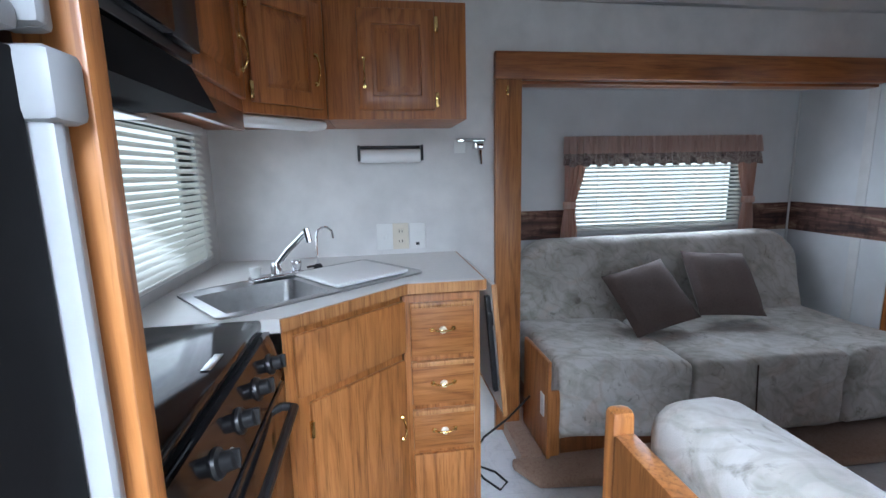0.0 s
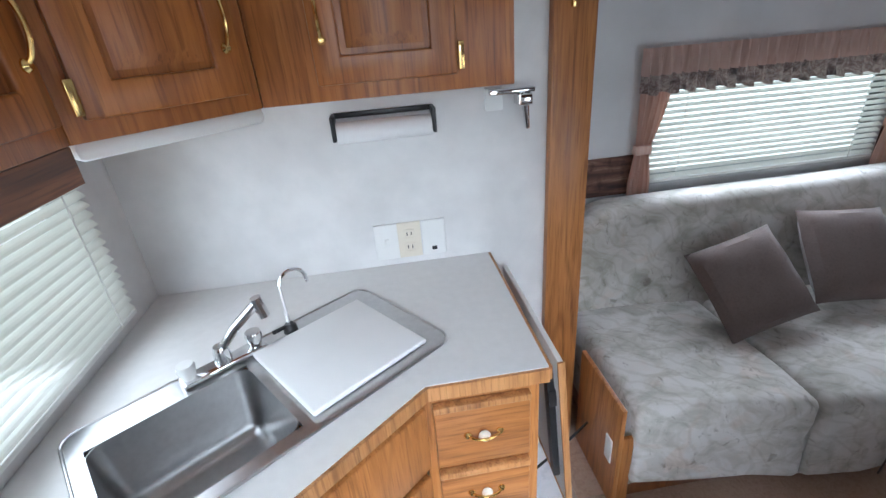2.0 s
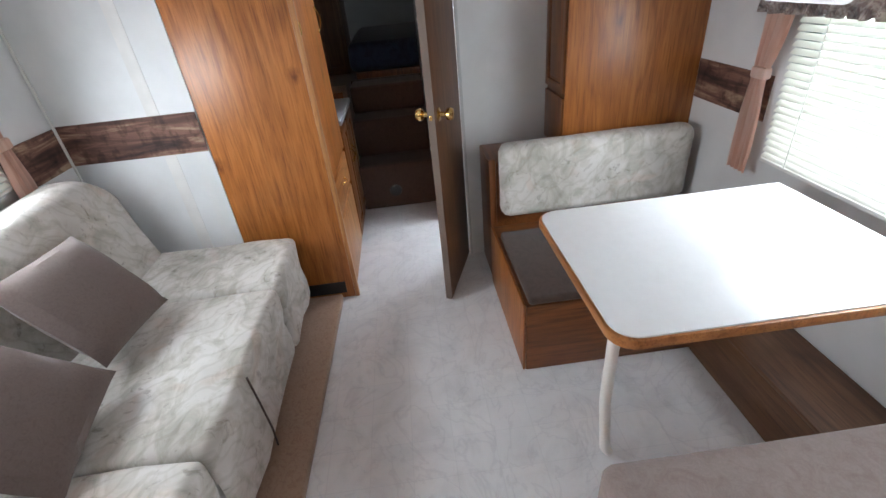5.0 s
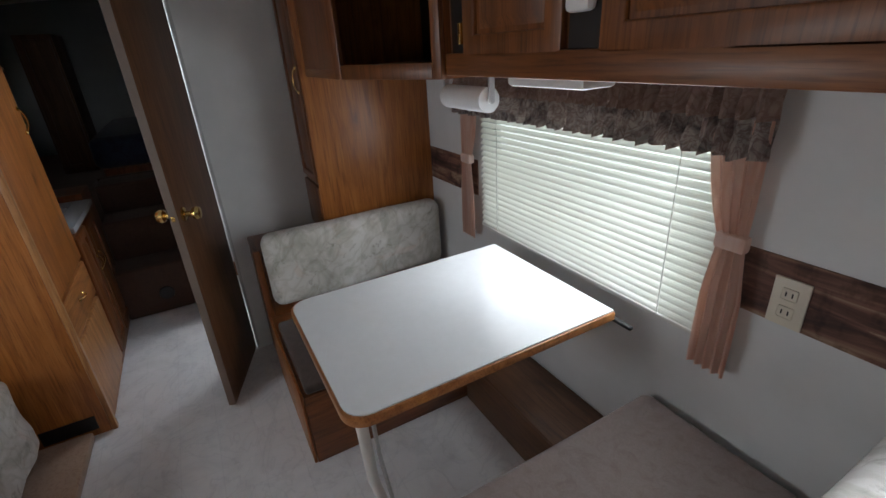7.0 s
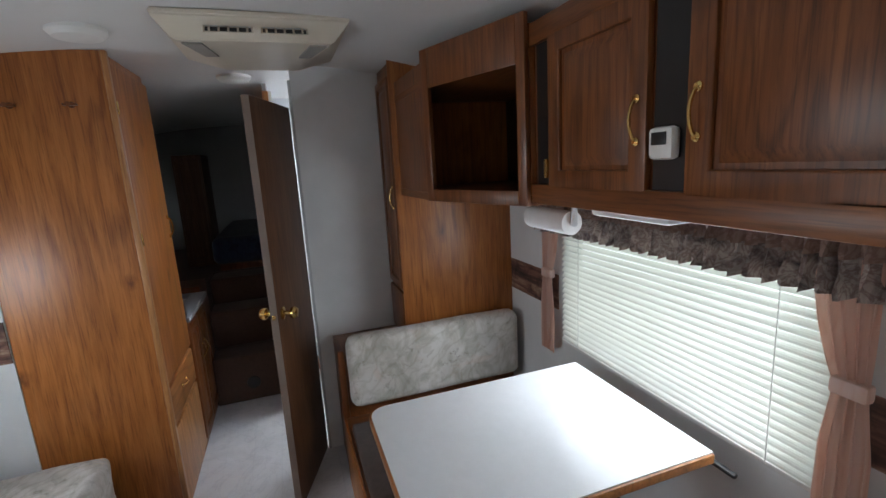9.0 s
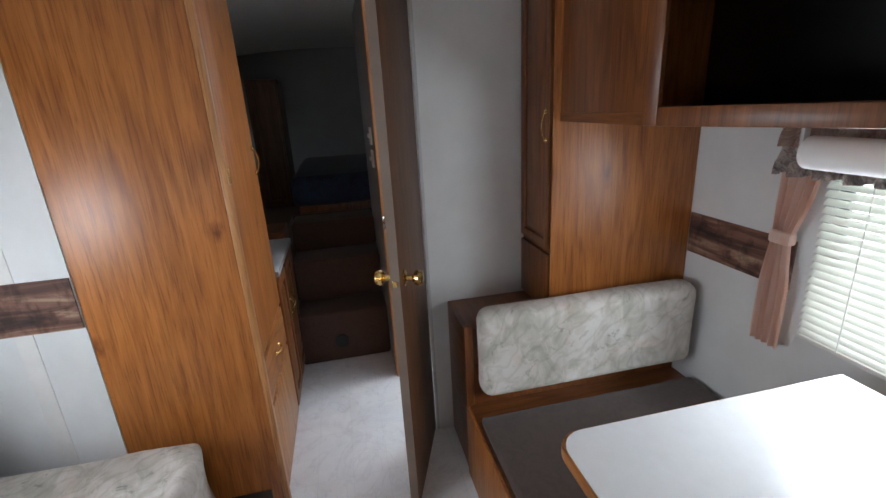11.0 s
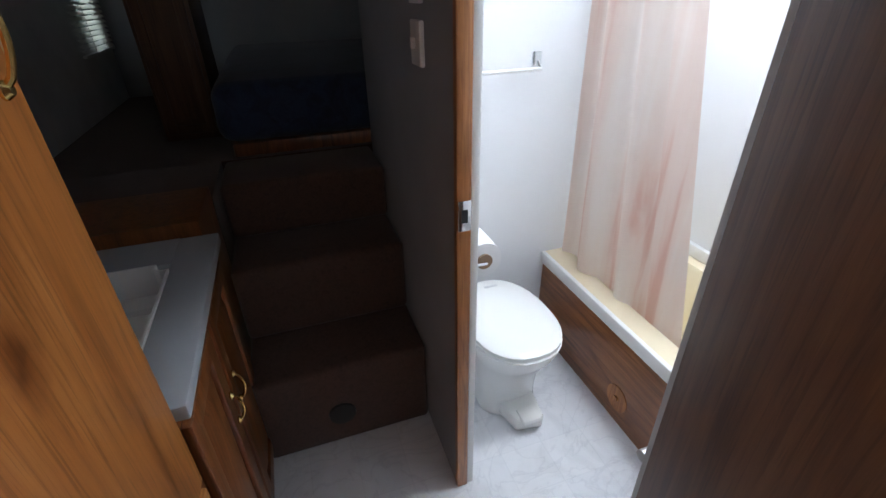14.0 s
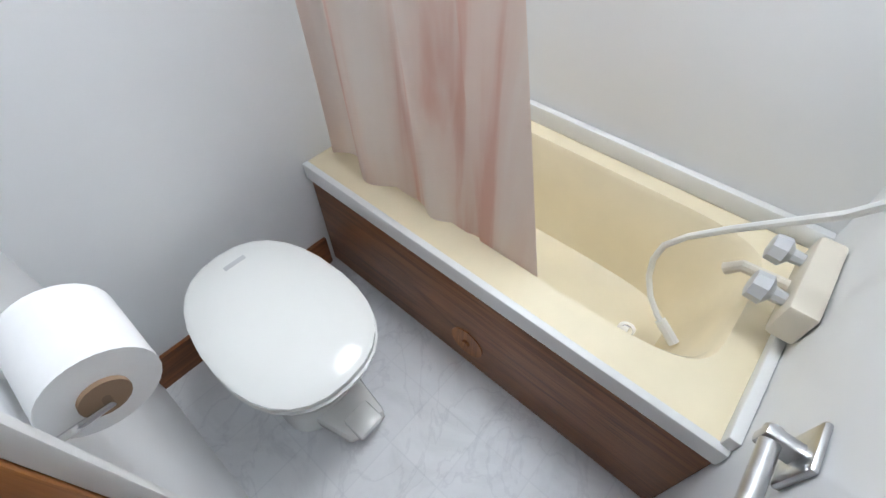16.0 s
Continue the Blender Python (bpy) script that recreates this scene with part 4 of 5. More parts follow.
def fridge():
    t = thing("refrigerator", (0.25, 0.32, 0), "black-fronted trailer refrigerator with grey door edge", "refrigerator")
    bpart("body", t, BLACK, (0.02, 0.40, 0.03, 0.635, 0.06, 1.80), bev=0.004)
    d = bpart("door", t, MATT, (0.402, 0.425, 0.04, 0.595, 0.10, 1.37), bev=0.004, label="black lower door panel")
    bpart("door_edge", d, EDGE, (0.402, 0.440, 0.597, 0.612, 0.10, 1.37), (0.402, 0.432, 0.614, 0.630, 0.10, 1.37), bev=0.006)
    bpart("latch", d, EDGE, (0.402, 0.447, 0.590, 0.632, 1.32, 1.372), bev=0.008)
    d = bpart("freezer_door", t, MATT, (0.402, 0.425, 0.04, 0.595, 1.40, 1.78), bev=0.004)
    bpart("door_edge", d, EDGE, (0.402, 0.440, 0.597, 0.612, 1.385, 1.78), (0.402, 0.432, 0.614, 0.630, 1.385, 1.78), (0.402, 0.43, 0.04, 0.597, 1.378, 1.398), bev=0.006)
    solid("trim_fridge_post", OAK, "oak post between refrigerator and range", "trim", (0.02, 0.445, 0.638, 0.668, 0, 1.90), bev=0.004)
    t = thing("filler_cabinet", (0.2, 0.75, 0), "narrow oak filler cabinet beside the range", "cabinet")
    bpart("body", t, OAK, (0.02, 0.43, 0.669, 0.732, 0, 0.86))
    bpart("top", t, OAKP, (0.02, 0.437, 0.669, 0.732, 0.861, 0.885), bev=0.004)


def paper_towel():
    t = thing("paper_towel_holder", (0.74, 2.22, 1.36), "black wall holder with a thin paper towel roll", "towel holder")
    x0, x1, z = 0.60, 0.875, 1.385
    bpart("bracket", t, BLACK, (x0, x1, 2.236, 2.249, z - 0.004, z + 0.010), (x0, x0 + 0.010, 2.18, 2.249, z - 0.055, z + 0.010),
          (x1 - 0.010, x1, 2.18, 2.249, z - 0.055, z + 0.010), bev=0.003)
    bm = bmesh.new()
    lathe(bm, [(0.028, 0), (0.028, x1 - x0 - 0.026)], (x0 + 0.013, 2.20, z - 0.035), (1, 0, 0), 24)
    part("roll", bm, PAPER, t, "white paper roll")


def bottle_opener():
    t = thing("can_opener", (1.09, 2.22, 1.38), "chrome wall-mounted can opener", "can opener")
    bpart("plate", t, WHITE, (1.02, 1.07, 2.24, 2.2495, 1.36, 1.42), bev=0.003)
    bpart("arm", t, CHROME, (1.025, 1.15, 2.20, 2.225, 1.405, 1.42), (1.10, 1.14, 2.19, 2.24, 1.375, 1.405), bev=0.004)
    bm = bmesh.new()
    tube(bm, [(1.125, 2.21, 1.37), (1.13, 2.205, 1.31)], 0.010, 10, 0.006)
    part("crank", bm, CHROME, t)


def outlet_plate(x, material, kind2, y=W, out=-1, z=0.99, w=0.036, h=0.058, name="wall_outlet", label="", cat="outlet"):
    t = thing(name, (x, y, z - h), label, cat)
    bpart("plate", t, material, (x - w, x + w, y + out * 0.007, y + out * 0.0005, z - h, z + h), bev=0.002)
    if kind2 == "sockets":
        for dz in (-0.022, 0.022):
            bpart("socket", t, material, (x - 0.016, x + 0.016, y + out * 0.010, y + out * 0.007, z + dz - 0.014, z + dz + 0.014), bev=0.003)
            bpart("slot", t, BLACK, (x - 0.008, x - 0.005, y + out * 0.0106, y + out * 0.010, z + dz - 0.005, z + dz + 0.006),
                  (x + 0.005, x + 0.008, y + out * 0.0106, y + out * 0.010, z + dz - 0.005, z + dz + 0.006), bev=0)
    elif kind2 == "toggle":
        bpart("toggle", t, material, (x - 0.006, x + 0.006, y + out * 0.016, y + out * 0.007, z - 0.012, z + 0.012), bev=0.002)
    else:
        bpart("button", t, BLACK, (x - 0.008, x + 0.008, y + out * 0.010, y + out * 0.007, z - 0.042, z - 0.030), bev=0.001)


def floor_mat():
    bm = bmesh.new()
    prism(bm, [(0.52, 0.20), (1.02, 0.30), (1.07, 1.45), (0.985, 1.70), (0.74, 1.70), (0.52, 1.50)], 0.001, 0.010, bev=0.004)
    tagged(part("floor_mat", bm, MAT), "dark grey ribbed mat on the kitchen floor", "mat")


def power_cord():
    bm = bmesh.new()
    tube(bm, [(1.33, 2.10, 0.25), (1.22, 2.08, 0.16), (1.10, 2.05, 0.10), (1.02, 2.0, 0.03), (1.06, 1.90, 0.008), (1.11, 1.82, 0.008), (1.15, 1.86, 0.008), (1.12, 1.93, 0.008), (1.06, 1.98, 0.008)], 0.005, 8)
    tagged(part("power_cord", bm, BLACK), "black power cord trailing on the floor", "cable")


counter()
sink()
cutting_board()
faucet()
base_cabinets()
drop_leaf()
stove()
range_hood()
microwave()
upper_cabinets()
fridge()
paper_towel()
bottle_opener()
outlet_plate(0.70, WHITE, "toggle", label="white switch plate above the worktop", name="light_switch", cat="switch", z=1.0)
outlet_plate(0.77, CREAM, "sockets", label="cream double wall outlet above the worktop", z=1.0)
outlet_plate(0.845, WHITE, "button", label="white wall plate with a black button", name="switch_plate", cat="switch", z=1.0)
floor_mat()
power_cord()


# ---- slide-out ----
def sofa():
    t = thing("sofa", (2.2, 2.2, 0.06), "cream floral upholstered sofa bed in the slide-out", "sofa")
    x0, x1 = 1.39, 3.12
    for k, (xa, xb) in enumerate(((x0, 1.96), (1.965, 2.70), (2.705, x1))):
        bm = bmesh.new()
        cushion(bm, xa, xb, 1.815, 2.46, 0.122, 0.46, 0.030)
        soft(bm, 3, 0.014, 7, 1 + k)
        for v in bm.verts:
            left = min(1.0, max(0.0, (2.1 - v.co.x) / 0.6))
            v.co.y += 0.075 * left * max(0, 2.3 - v.co.y) / 0.485
            v.co.z += 0.03 * left + 0.012 * math.sin((v.co.x - xa) / (xb - xa) * math.pi) * (v.co.z > 0.4)
            if v.co.y < 1.95:
                v.co.y += 0.010 * math.exp(-((v.co.z - 0.30) / 0.02) ** 2)
        part("seat", bm, FLORAL, t)
    bm = bmesh.new()
    # backrest with rounded shoulders, leaning back
    prof = [(x0, 0.40)]
    n = 10
    prof += [(x0 + 0.02, 0.74)] + [(x0 + 0.02 + 0.20 * (1 - math.cos(a)), 0.74 + 0.17 * math.sin(a)) for a in [math.pi / 2 * i / n for i in range(1, n + 1)]]
    prof += [(x1 - 0.02 - 0.20 * (1 - math.cos(a)), 0.74 + 0.17 * math.sin(a)) for a in [math.pi / 2 * (n - i) / n for i in range(n)]] + [(x1 - 0.02, 0.74), (x1, 0.40)]
    f = [bm.verts.new((x, 2.41 + (z - 0.40) * 0.22, z)) for x, z in prof]
    b2 = [bm.verts.new((x, 2.55 + (z - 0.40) * 0.22, z - 0.01)) for x, z in prof]
    bm.faces.new(f)
    bm.faces.new(b2[::-1])
    k = len(prof)
    for i in range(k):
        bm.faces.new((f[i], b2[i], b2[(i + 1) % k], f[(i + 1) % k]))
    bmesh.ops.recalc_face_normals(bm, faces=bm.faces)
    bmesh.ops.bevel(bm, geom=[e for e in bm.edges if e.calc_length() > 0 and len(e.link_faces) == 2 and e.link_faces[0].normal.dot(e.link_faces[1].normal) < 0.5],
                    offset=0.045, segments=4, affect="EDGES", profile=0.5)
    bmesh.ops.triangulate(bm, faces=[f for f in bm.faces if len(f.verts) > 4])
    soft(bm, 2, 0.010, 6, 5)
    part("backrest", bm, FLORAL, t)
    bm = bmesh.new()
    n = 120
    rows = []
    for i in range(n + 1):
        x = x0 + 0.005 + (x1 - x0 - 0.01) * i / n
        d = 0.006 * noise.noise(Vector((x * 9, 0, 0)))
        rows.append([bm.verts.new((x, 1.838 + 0.075 * min(1.0, max(0.0, (2.1 - x) / 0.6)) + d * s, z + (0.03 if x < 2.1 else 0.0) * min(1.0, (2.1 - x) / 0.6))) for z, s in ((0.32, 0.2), (0.22, 0.6), (0.115 + 0.006 * noise.noise(Vector((x * 5, 3, 0))), 1.6))])
    for a, c in zip(rows, rows[1:]):
        for j in range(2):
            bm.faces.new((a[j], c[j], c[j + 1], a[j + 1]))
    bmesh.ops.solidify(bm, geom=bm.faces[:], thickness=0.006)
    part("skirt", bm, FLORAL, t)
    bpart("base", t, DARK, (x0 + 0.02, x1 - 0.02, 1.93, 2.55, 0.061, 0.27))
    bm = bmesh.new()
    for xx in (x0 + 0.84,):
        tube(bm, [(xx, 1.809, 0.45), (xx, 1.803, 0.34), (xx + 0.006, 1.801, 0.20), (xx, 1.803, 0.12)], 0.0035, 6)
    part("seam", bm, DKSEAT, t)


def pillow(x, y, z, rx, rz, ry, label, size=0.36):
    bm = bmesh.new()
    n = 14
    g = [[None] * (n + 1) for _ in range(n + 1)]
    for s in (1, -1):
        h = [[None] * (n + 1) for _ in range(n + 1)]
        for i in range(n + 1):
            for j in range(n + 1):
                u, v = 2 * i / n - 1, 2 * j / n - 1
                if s == -1 and (abs(u) == 1 or abs(v) == 1):
                    h[i][j] = g[i][j]
                    continue
                pin = 1 - 0.07 * (1 - (u * v) ** 2) * (abs(u) ** 4 + abs(v) ** 4) / 2
                th = 0.055 * ((1 - u ** 4) * (1 - v ** 4)) ** 0.5
                h[i][j] = bm.verts.new((u * size / 2 * pin, s * (th + 0.004 * noise.noise(Vector((u * 3, v * 3, x)))), v * size / 2 * pin))
        for i in range(n):
            for j in range(n):
                bm.faces.new((h[i][j], h[i + 1][j], h[i + 1][j + 1], h[i][j + 1]))
        if s == 1:
            g = h
    o = part("pillow", bm, PILLOW, m=pose(x, y, z, rx, ry, rz))
    tagged(o, label, "pillow", "sofa pillows")


def sofa_side_board():
    bm = bmesh.new()
    box(bm, 1.335, 1.352, 1.90, 2.20, 0.061, 0.50, bev=0.004)
    box(bm, 1.352, 1.40, 1.915, 1.93, 0.061, 0.36, bev=0.003)
    t = tagged(part("side_board", bm, OAK), "oak end board beside the sofa", "panel")
    bpart("switch_plate", t, WHITE, (1.329, 1.3345, 1.93, 1.97, 0.24, 0.34), bev=0.002)


sofa()
pillow(2.02, 2.27, 0.635, -44, 4, -12, "brown square throw pillow tilted on the sofa")
pillow(2.46, 2.31, 0.67, -38, -3, 4, "brown square throw pillow resting on the sofa back", 0.37)
sofa_side_board()


# ---- wardrobe, hall door and bulkhead ----
def wardrobe():
    t = thing("wardrobe", (3.5, 1.9, 0), "tall oak wardrobe with a drawer below its doors", "wardrobe")
    x0, x1, y0 = 3.212, 3.77, 1.60
    bpart("body", t, KNOTTY, (x0, x1, y0 + 0.02, 2.10, 0.0, 2.06), bev=0.003)
    m = facing(x0, y0 + 0.02, 0, 0)
    w = x1 - x0
    d = panel_door(t, m, 0.03, w - 0.012, 0.66, 2.02, KNOTTY, raised=False)
    handle(d, m, w - 0.05, 1.32, 0.10)
    hinge(d, m, 0.02, 1.32)
    hinge(d, m, 0.02, 1.85)
    d = panel_door(t, m, 0.03, w - 0.012, 0.46, 0.64, OAK_X, raised=False, name="drawer")
    handle(d, m, w / 2, 0.56, 0.08, False)
    panel_door(t, m, 0.03, w - 0.012, 0.06, 0.44, OAKP, raised=False, name="lower_panel")
    bpart("vent", t, BLACK, (x0 - 0.006, x0, 1.66, 1.86, 0.035, 0.105), bev=0.002, label="black floor vent grille")
    bpart("corner_strip", t, OAKP, (x0 - 0.004, x0 + 0.022, 1.598, 1.6195, 0.0, 2.06), bev=0.004)
    for y in (1.74, 1.93):
        h = bmesh.new()
        lathe(h, [(0.012, 0), (0.012, 0.004), (0.005, 0.010), (0.005, 0.03), (0.009, 0.036)], (x0, y, 1.86), (-1, 0, 0), 12)
        box(h, x0 - 0.03, x0 - 0.004, y - 0.022, y + 0.022, 1.856, 1.864, bev=0.002)
        part("coat_hook", h, DARK, t)


HINGE, FREE = Vector((3.492, 0.962, 0)), Vector((3.055, 1.12, 0))


def hall_door():
    d = FREE - HINGE
    m = facing(HINGE.x, HINGE.y, 0, math.degrees(math.atan2(d.y, d.x)))
    L = d.length
    t = thing("door_1", HINGE, "brown wood-grain hall door standing open", "door", kind="structure")
    bpart("leaf", t, WALNUT, (0.008, L, -0.016, 0.016, 0.02, 1.87), bev=0.003, m=m)
    bpart("edge_band", t, TAUPE, (L, L + 0.003, -0.0155, 0.0155, 0.02, 1.87), bev=0, m=m)
    for s in (1, -1):
        bm = bmesh.new()
        lathe(bm, [(0.028, 0), (0.028, 0.005), (0.011, 0.010), (0.010, 0.030), (0.024, 0.040), (0.027, 0.052), (0.022, 0.064), (0.010, 0.067)],
              (L - 0.055, s * 0.016, 0.955), (0, s, 0), 18)
        part("door_knob", bm, BRASS, t, "polished brass knob", m=m)
    bpart("latch", t, BRASS, (L + 0.003, L + 0.009, -0.007, 0.007, 0.945, 0.965), bev=0.002, m=m)
    for z in (0.25, 0.98, 1.70):
        bpart("hinge", t, BLACK, (-0.003, 0.007, -0.008, 0.008, z - 0.03, z + 0.03), bev=0.003, m=m)
    solid("trim_door_jamb", GREY, "grey door jamb strip on the bulkhead edge", "trim", (3.487, 3.524, 0.93, 0.944, 0, 2.0), bev=0.002)


def partition():
    t = thing("wall_partition", (4.0, 1.05, 0), "grey thin partition between hall and bathroom with oak edge", "wall", kind="structure")
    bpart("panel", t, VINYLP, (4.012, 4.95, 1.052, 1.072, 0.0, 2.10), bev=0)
    bpart("bath_face", t, WALLB, (4.012, 4.60, 1.045, 1.0515, 0.0, 2.10), bev=0)
    bpart("edge_trim", t, OAK, (3.992, 4.0115, 1.042, 1.075, 0.0, 2.03), bev=0.003)
    bpart("edge_bead", t, WHITE, (3.996, 4.012, 1.022, 1.0415, 0.0, 2.03), bev=0.003, label="white corner bead")
    s = bpart("strike_plate", t, CHROME, (3.988, 3.9918, 1.044, 1.073, 0.895, 0.965), bev=0.001)
    bpart("latch_hole", s, BLACK, (3.987, 3.9879, 1.052, 1.066, 0.915, 0.945), bev=0)
    for z in (1.36, 1.24):
        x = 4.22
        b = thing("light_switch", (x, 1.072, z - 0.05), "white switch plate on the partition", "switch")
        bpart("plate", b, WHITE, (x - 0.035, x + 0.035, 1.0725, 1.084, z - 0.045, z + 0.045), bev=0.003)
        bpart("toggle", b, WHITE, (x - 0.006, x + 0.006, 1.084, 1.094, z - 0.01, z + 0.012), bev=0.002)


def hutch():
    t = thing("tall_cabinet", (3.33, 0.26, 0.67), "oak tall cabinet darkened for shade, behind the dinette bench", "cabinet")
    # Body darker than its side panel: the fall of light is in the colours.
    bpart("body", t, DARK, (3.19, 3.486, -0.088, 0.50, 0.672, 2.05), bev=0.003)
    bpart("side_panel", t, MIDOAK, (3.184, 3.19, -0.088, 0.515, 0.672, 2.05), bev=0.002, label="oak side panel in a less shaded tone")
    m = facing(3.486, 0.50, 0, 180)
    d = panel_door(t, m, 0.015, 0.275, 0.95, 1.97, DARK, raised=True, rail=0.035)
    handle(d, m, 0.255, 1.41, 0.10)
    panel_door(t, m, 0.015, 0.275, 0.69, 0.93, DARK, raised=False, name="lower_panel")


def overhead():
    zb, zt = 1.435, 1.93
    t = thing("overhead_cabinet", (1.6, 0.17, zb), "backlit oak overhead cupboards, darkened for shade, above the dinette window", "cabinet")
    # Backlit cupboards carry their shade in the oak colour.
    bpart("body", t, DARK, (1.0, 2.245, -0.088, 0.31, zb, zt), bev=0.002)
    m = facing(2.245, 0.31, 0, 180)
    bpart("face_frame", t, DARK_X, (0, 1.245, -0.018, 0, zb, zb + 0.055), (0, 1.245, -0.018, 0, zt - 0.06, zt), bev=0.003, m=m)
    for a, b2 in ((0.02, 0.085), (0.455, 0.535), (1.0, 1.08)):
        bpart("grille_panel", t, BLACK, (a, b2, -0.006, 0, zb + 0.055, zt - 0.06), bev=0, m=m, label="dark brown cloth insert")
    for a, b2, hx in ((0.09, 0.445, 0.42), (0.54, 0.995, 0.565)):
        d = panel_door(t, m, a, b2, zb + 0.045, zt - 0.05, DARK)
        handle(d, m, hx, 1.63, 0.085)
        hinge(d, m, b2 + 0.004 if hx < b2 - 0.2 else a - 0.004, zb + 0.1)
    t = thing("television_niche", (2.7, 0.25, zb), "empty oak corner shelf for a television, darkened for shade", "cabinet")
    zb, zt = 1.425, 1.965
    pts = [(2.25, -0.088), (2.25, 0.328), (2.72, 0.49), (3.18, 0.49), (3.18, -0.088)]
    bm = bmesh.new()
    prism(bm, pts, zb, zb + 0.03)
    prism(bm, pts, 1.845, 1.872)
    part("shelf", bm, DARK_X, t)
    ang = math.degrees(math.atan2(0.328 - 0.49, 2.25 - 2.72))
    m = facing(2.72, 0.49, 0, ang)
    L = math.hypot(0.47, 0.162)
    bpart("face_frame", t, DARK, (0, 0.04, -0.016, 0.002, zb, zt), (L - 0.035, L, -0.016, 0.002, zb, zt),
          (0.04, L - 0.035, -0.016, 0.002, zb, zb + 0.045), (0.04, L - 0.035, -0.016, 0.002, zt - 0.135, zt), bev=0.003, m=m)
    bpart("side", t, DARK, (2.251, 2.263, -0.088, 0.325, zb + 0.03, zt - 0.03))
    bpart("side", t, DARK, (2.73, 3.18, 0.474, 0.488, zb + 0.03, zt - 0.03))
    # Black sheet that puts the shade inside the empty niche into colour.
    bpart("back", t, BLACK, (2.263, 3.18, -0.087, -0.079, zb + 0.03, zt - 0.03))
    t = thing("thermostat", (1.73, 0.33, 1.54), "white wall thermostat with dark display", "thermostat")
    m = facing(2.245, 0.31, 0, 180)
    p = bpart("case", t, WHITE, (0.462, 0.522, -0.030, -0.004, 1.55, 1.612), bev=0.010, m=m)
    bpart("display", t, BLACK, (0.474, 0.510, -0.032, -0.0295, 1.578, 1.602), bev=0.001, m=m)
    t = thing("under_cabinet_light", (1.93, 0.2, 1.41), "white plastic light under the overhead cupboards", "light")
    bpart("diffuser", t, WHITE, (1.80, 2.06, 0.16, 0.26, 1.408, 1.434), bev=0.010)
    t = thing("paper_towel_holder", (2.42, 0.16, 1.34), "white paper towel roll under the corner cupboard", "towel holder")
    bm = bmesh.new()
    lathe(bm, [(0.014, -0.004), (0.040, -0.002), (0.040, 0.25), (0.014, 0.252)], (2.33, 0.13, 1.345), (1, 0, 0), 22)
    part("roll", bm, PAPER, t)
    bm = bmesh.new()
    tube(bm, [(2.31, 0.13, 1.345), (2.60, 0.13, 1.345)], 0.010, 10)
    box(bm, 2.595, 2.605, 0.12, 0.14, 1.345, 1.434, bev=0.002)
    box(bm, 2.31, 2.32, 0.12, 0.14, 1.345, 1.434, bev=0.002)
    part("bracket", bm, GREY, t)


wardrobe()
hall_door()
partition()
hutch()
overhead()


# ---- dinette ----
def table():
    t = thing("dinette_table", (2.17, 0.43, 0), "white laminate dinette table with oak edge", "table")
    def outline(o):
        x0, x1, y0, y1, r = 1.862 - o, 2.475 + o, 0.012, 0.835 + o, 0.06
        pts = [(x1, y0), (x1, y1 - r)]
        pts += [(x1 - r + r * math.cos(a), y1 - r + r * math.sin(a)) for a in [math.pi / 2 * i / 6 for i in range(1, 7)]]
        pts += [(x0 + r - r * math.sin(a), y1 - r + r * math.cos(a)) for a in [math.pi / 2 * i / 6 for i in range(7)]]
        return pts + [(x0, y0)]
    bm = bmesh.new()
    prism(bm, outline(0.0), 0.735, 0.764)
    part("tabletop", bm, TABLE, t)
    bm = bmesh.new()
    prism(bm, outline(0.007), 0.733, 0.760, bev=0.003)
    part("edging", bm, OAK_X, t)
    for x in (2.01,):
        bm = bmesh.new()
        tube(bm, [(x - 0.05, 0.79, 0.732), (x - 0.01, 0.77, 0.40), (x + 0.06, 0.71, 0.08), (x + 0.09, 0.68, 0.012)], 0.016, 12)
        part("leg", bm, WHITE, t, "white metal folding leg")
    bm = bmesh.new()
    tube(bm, [(1.97, 0.76, 0.70), (2.10, 0.72, 0.52), (2.16, 0.70, 0.30), (2.12, 0.69, 0.14), (2.07, 0.70, 0.10)], 0.007, 8)
    part("leg_brace", bm, STEEL, t, "thin bent metal leg brace")
    bpart("wall_rail", t, BLACK, (1.80, 1.90, -0.004, 0.011, 0.722, 0.734), bev=0.003)


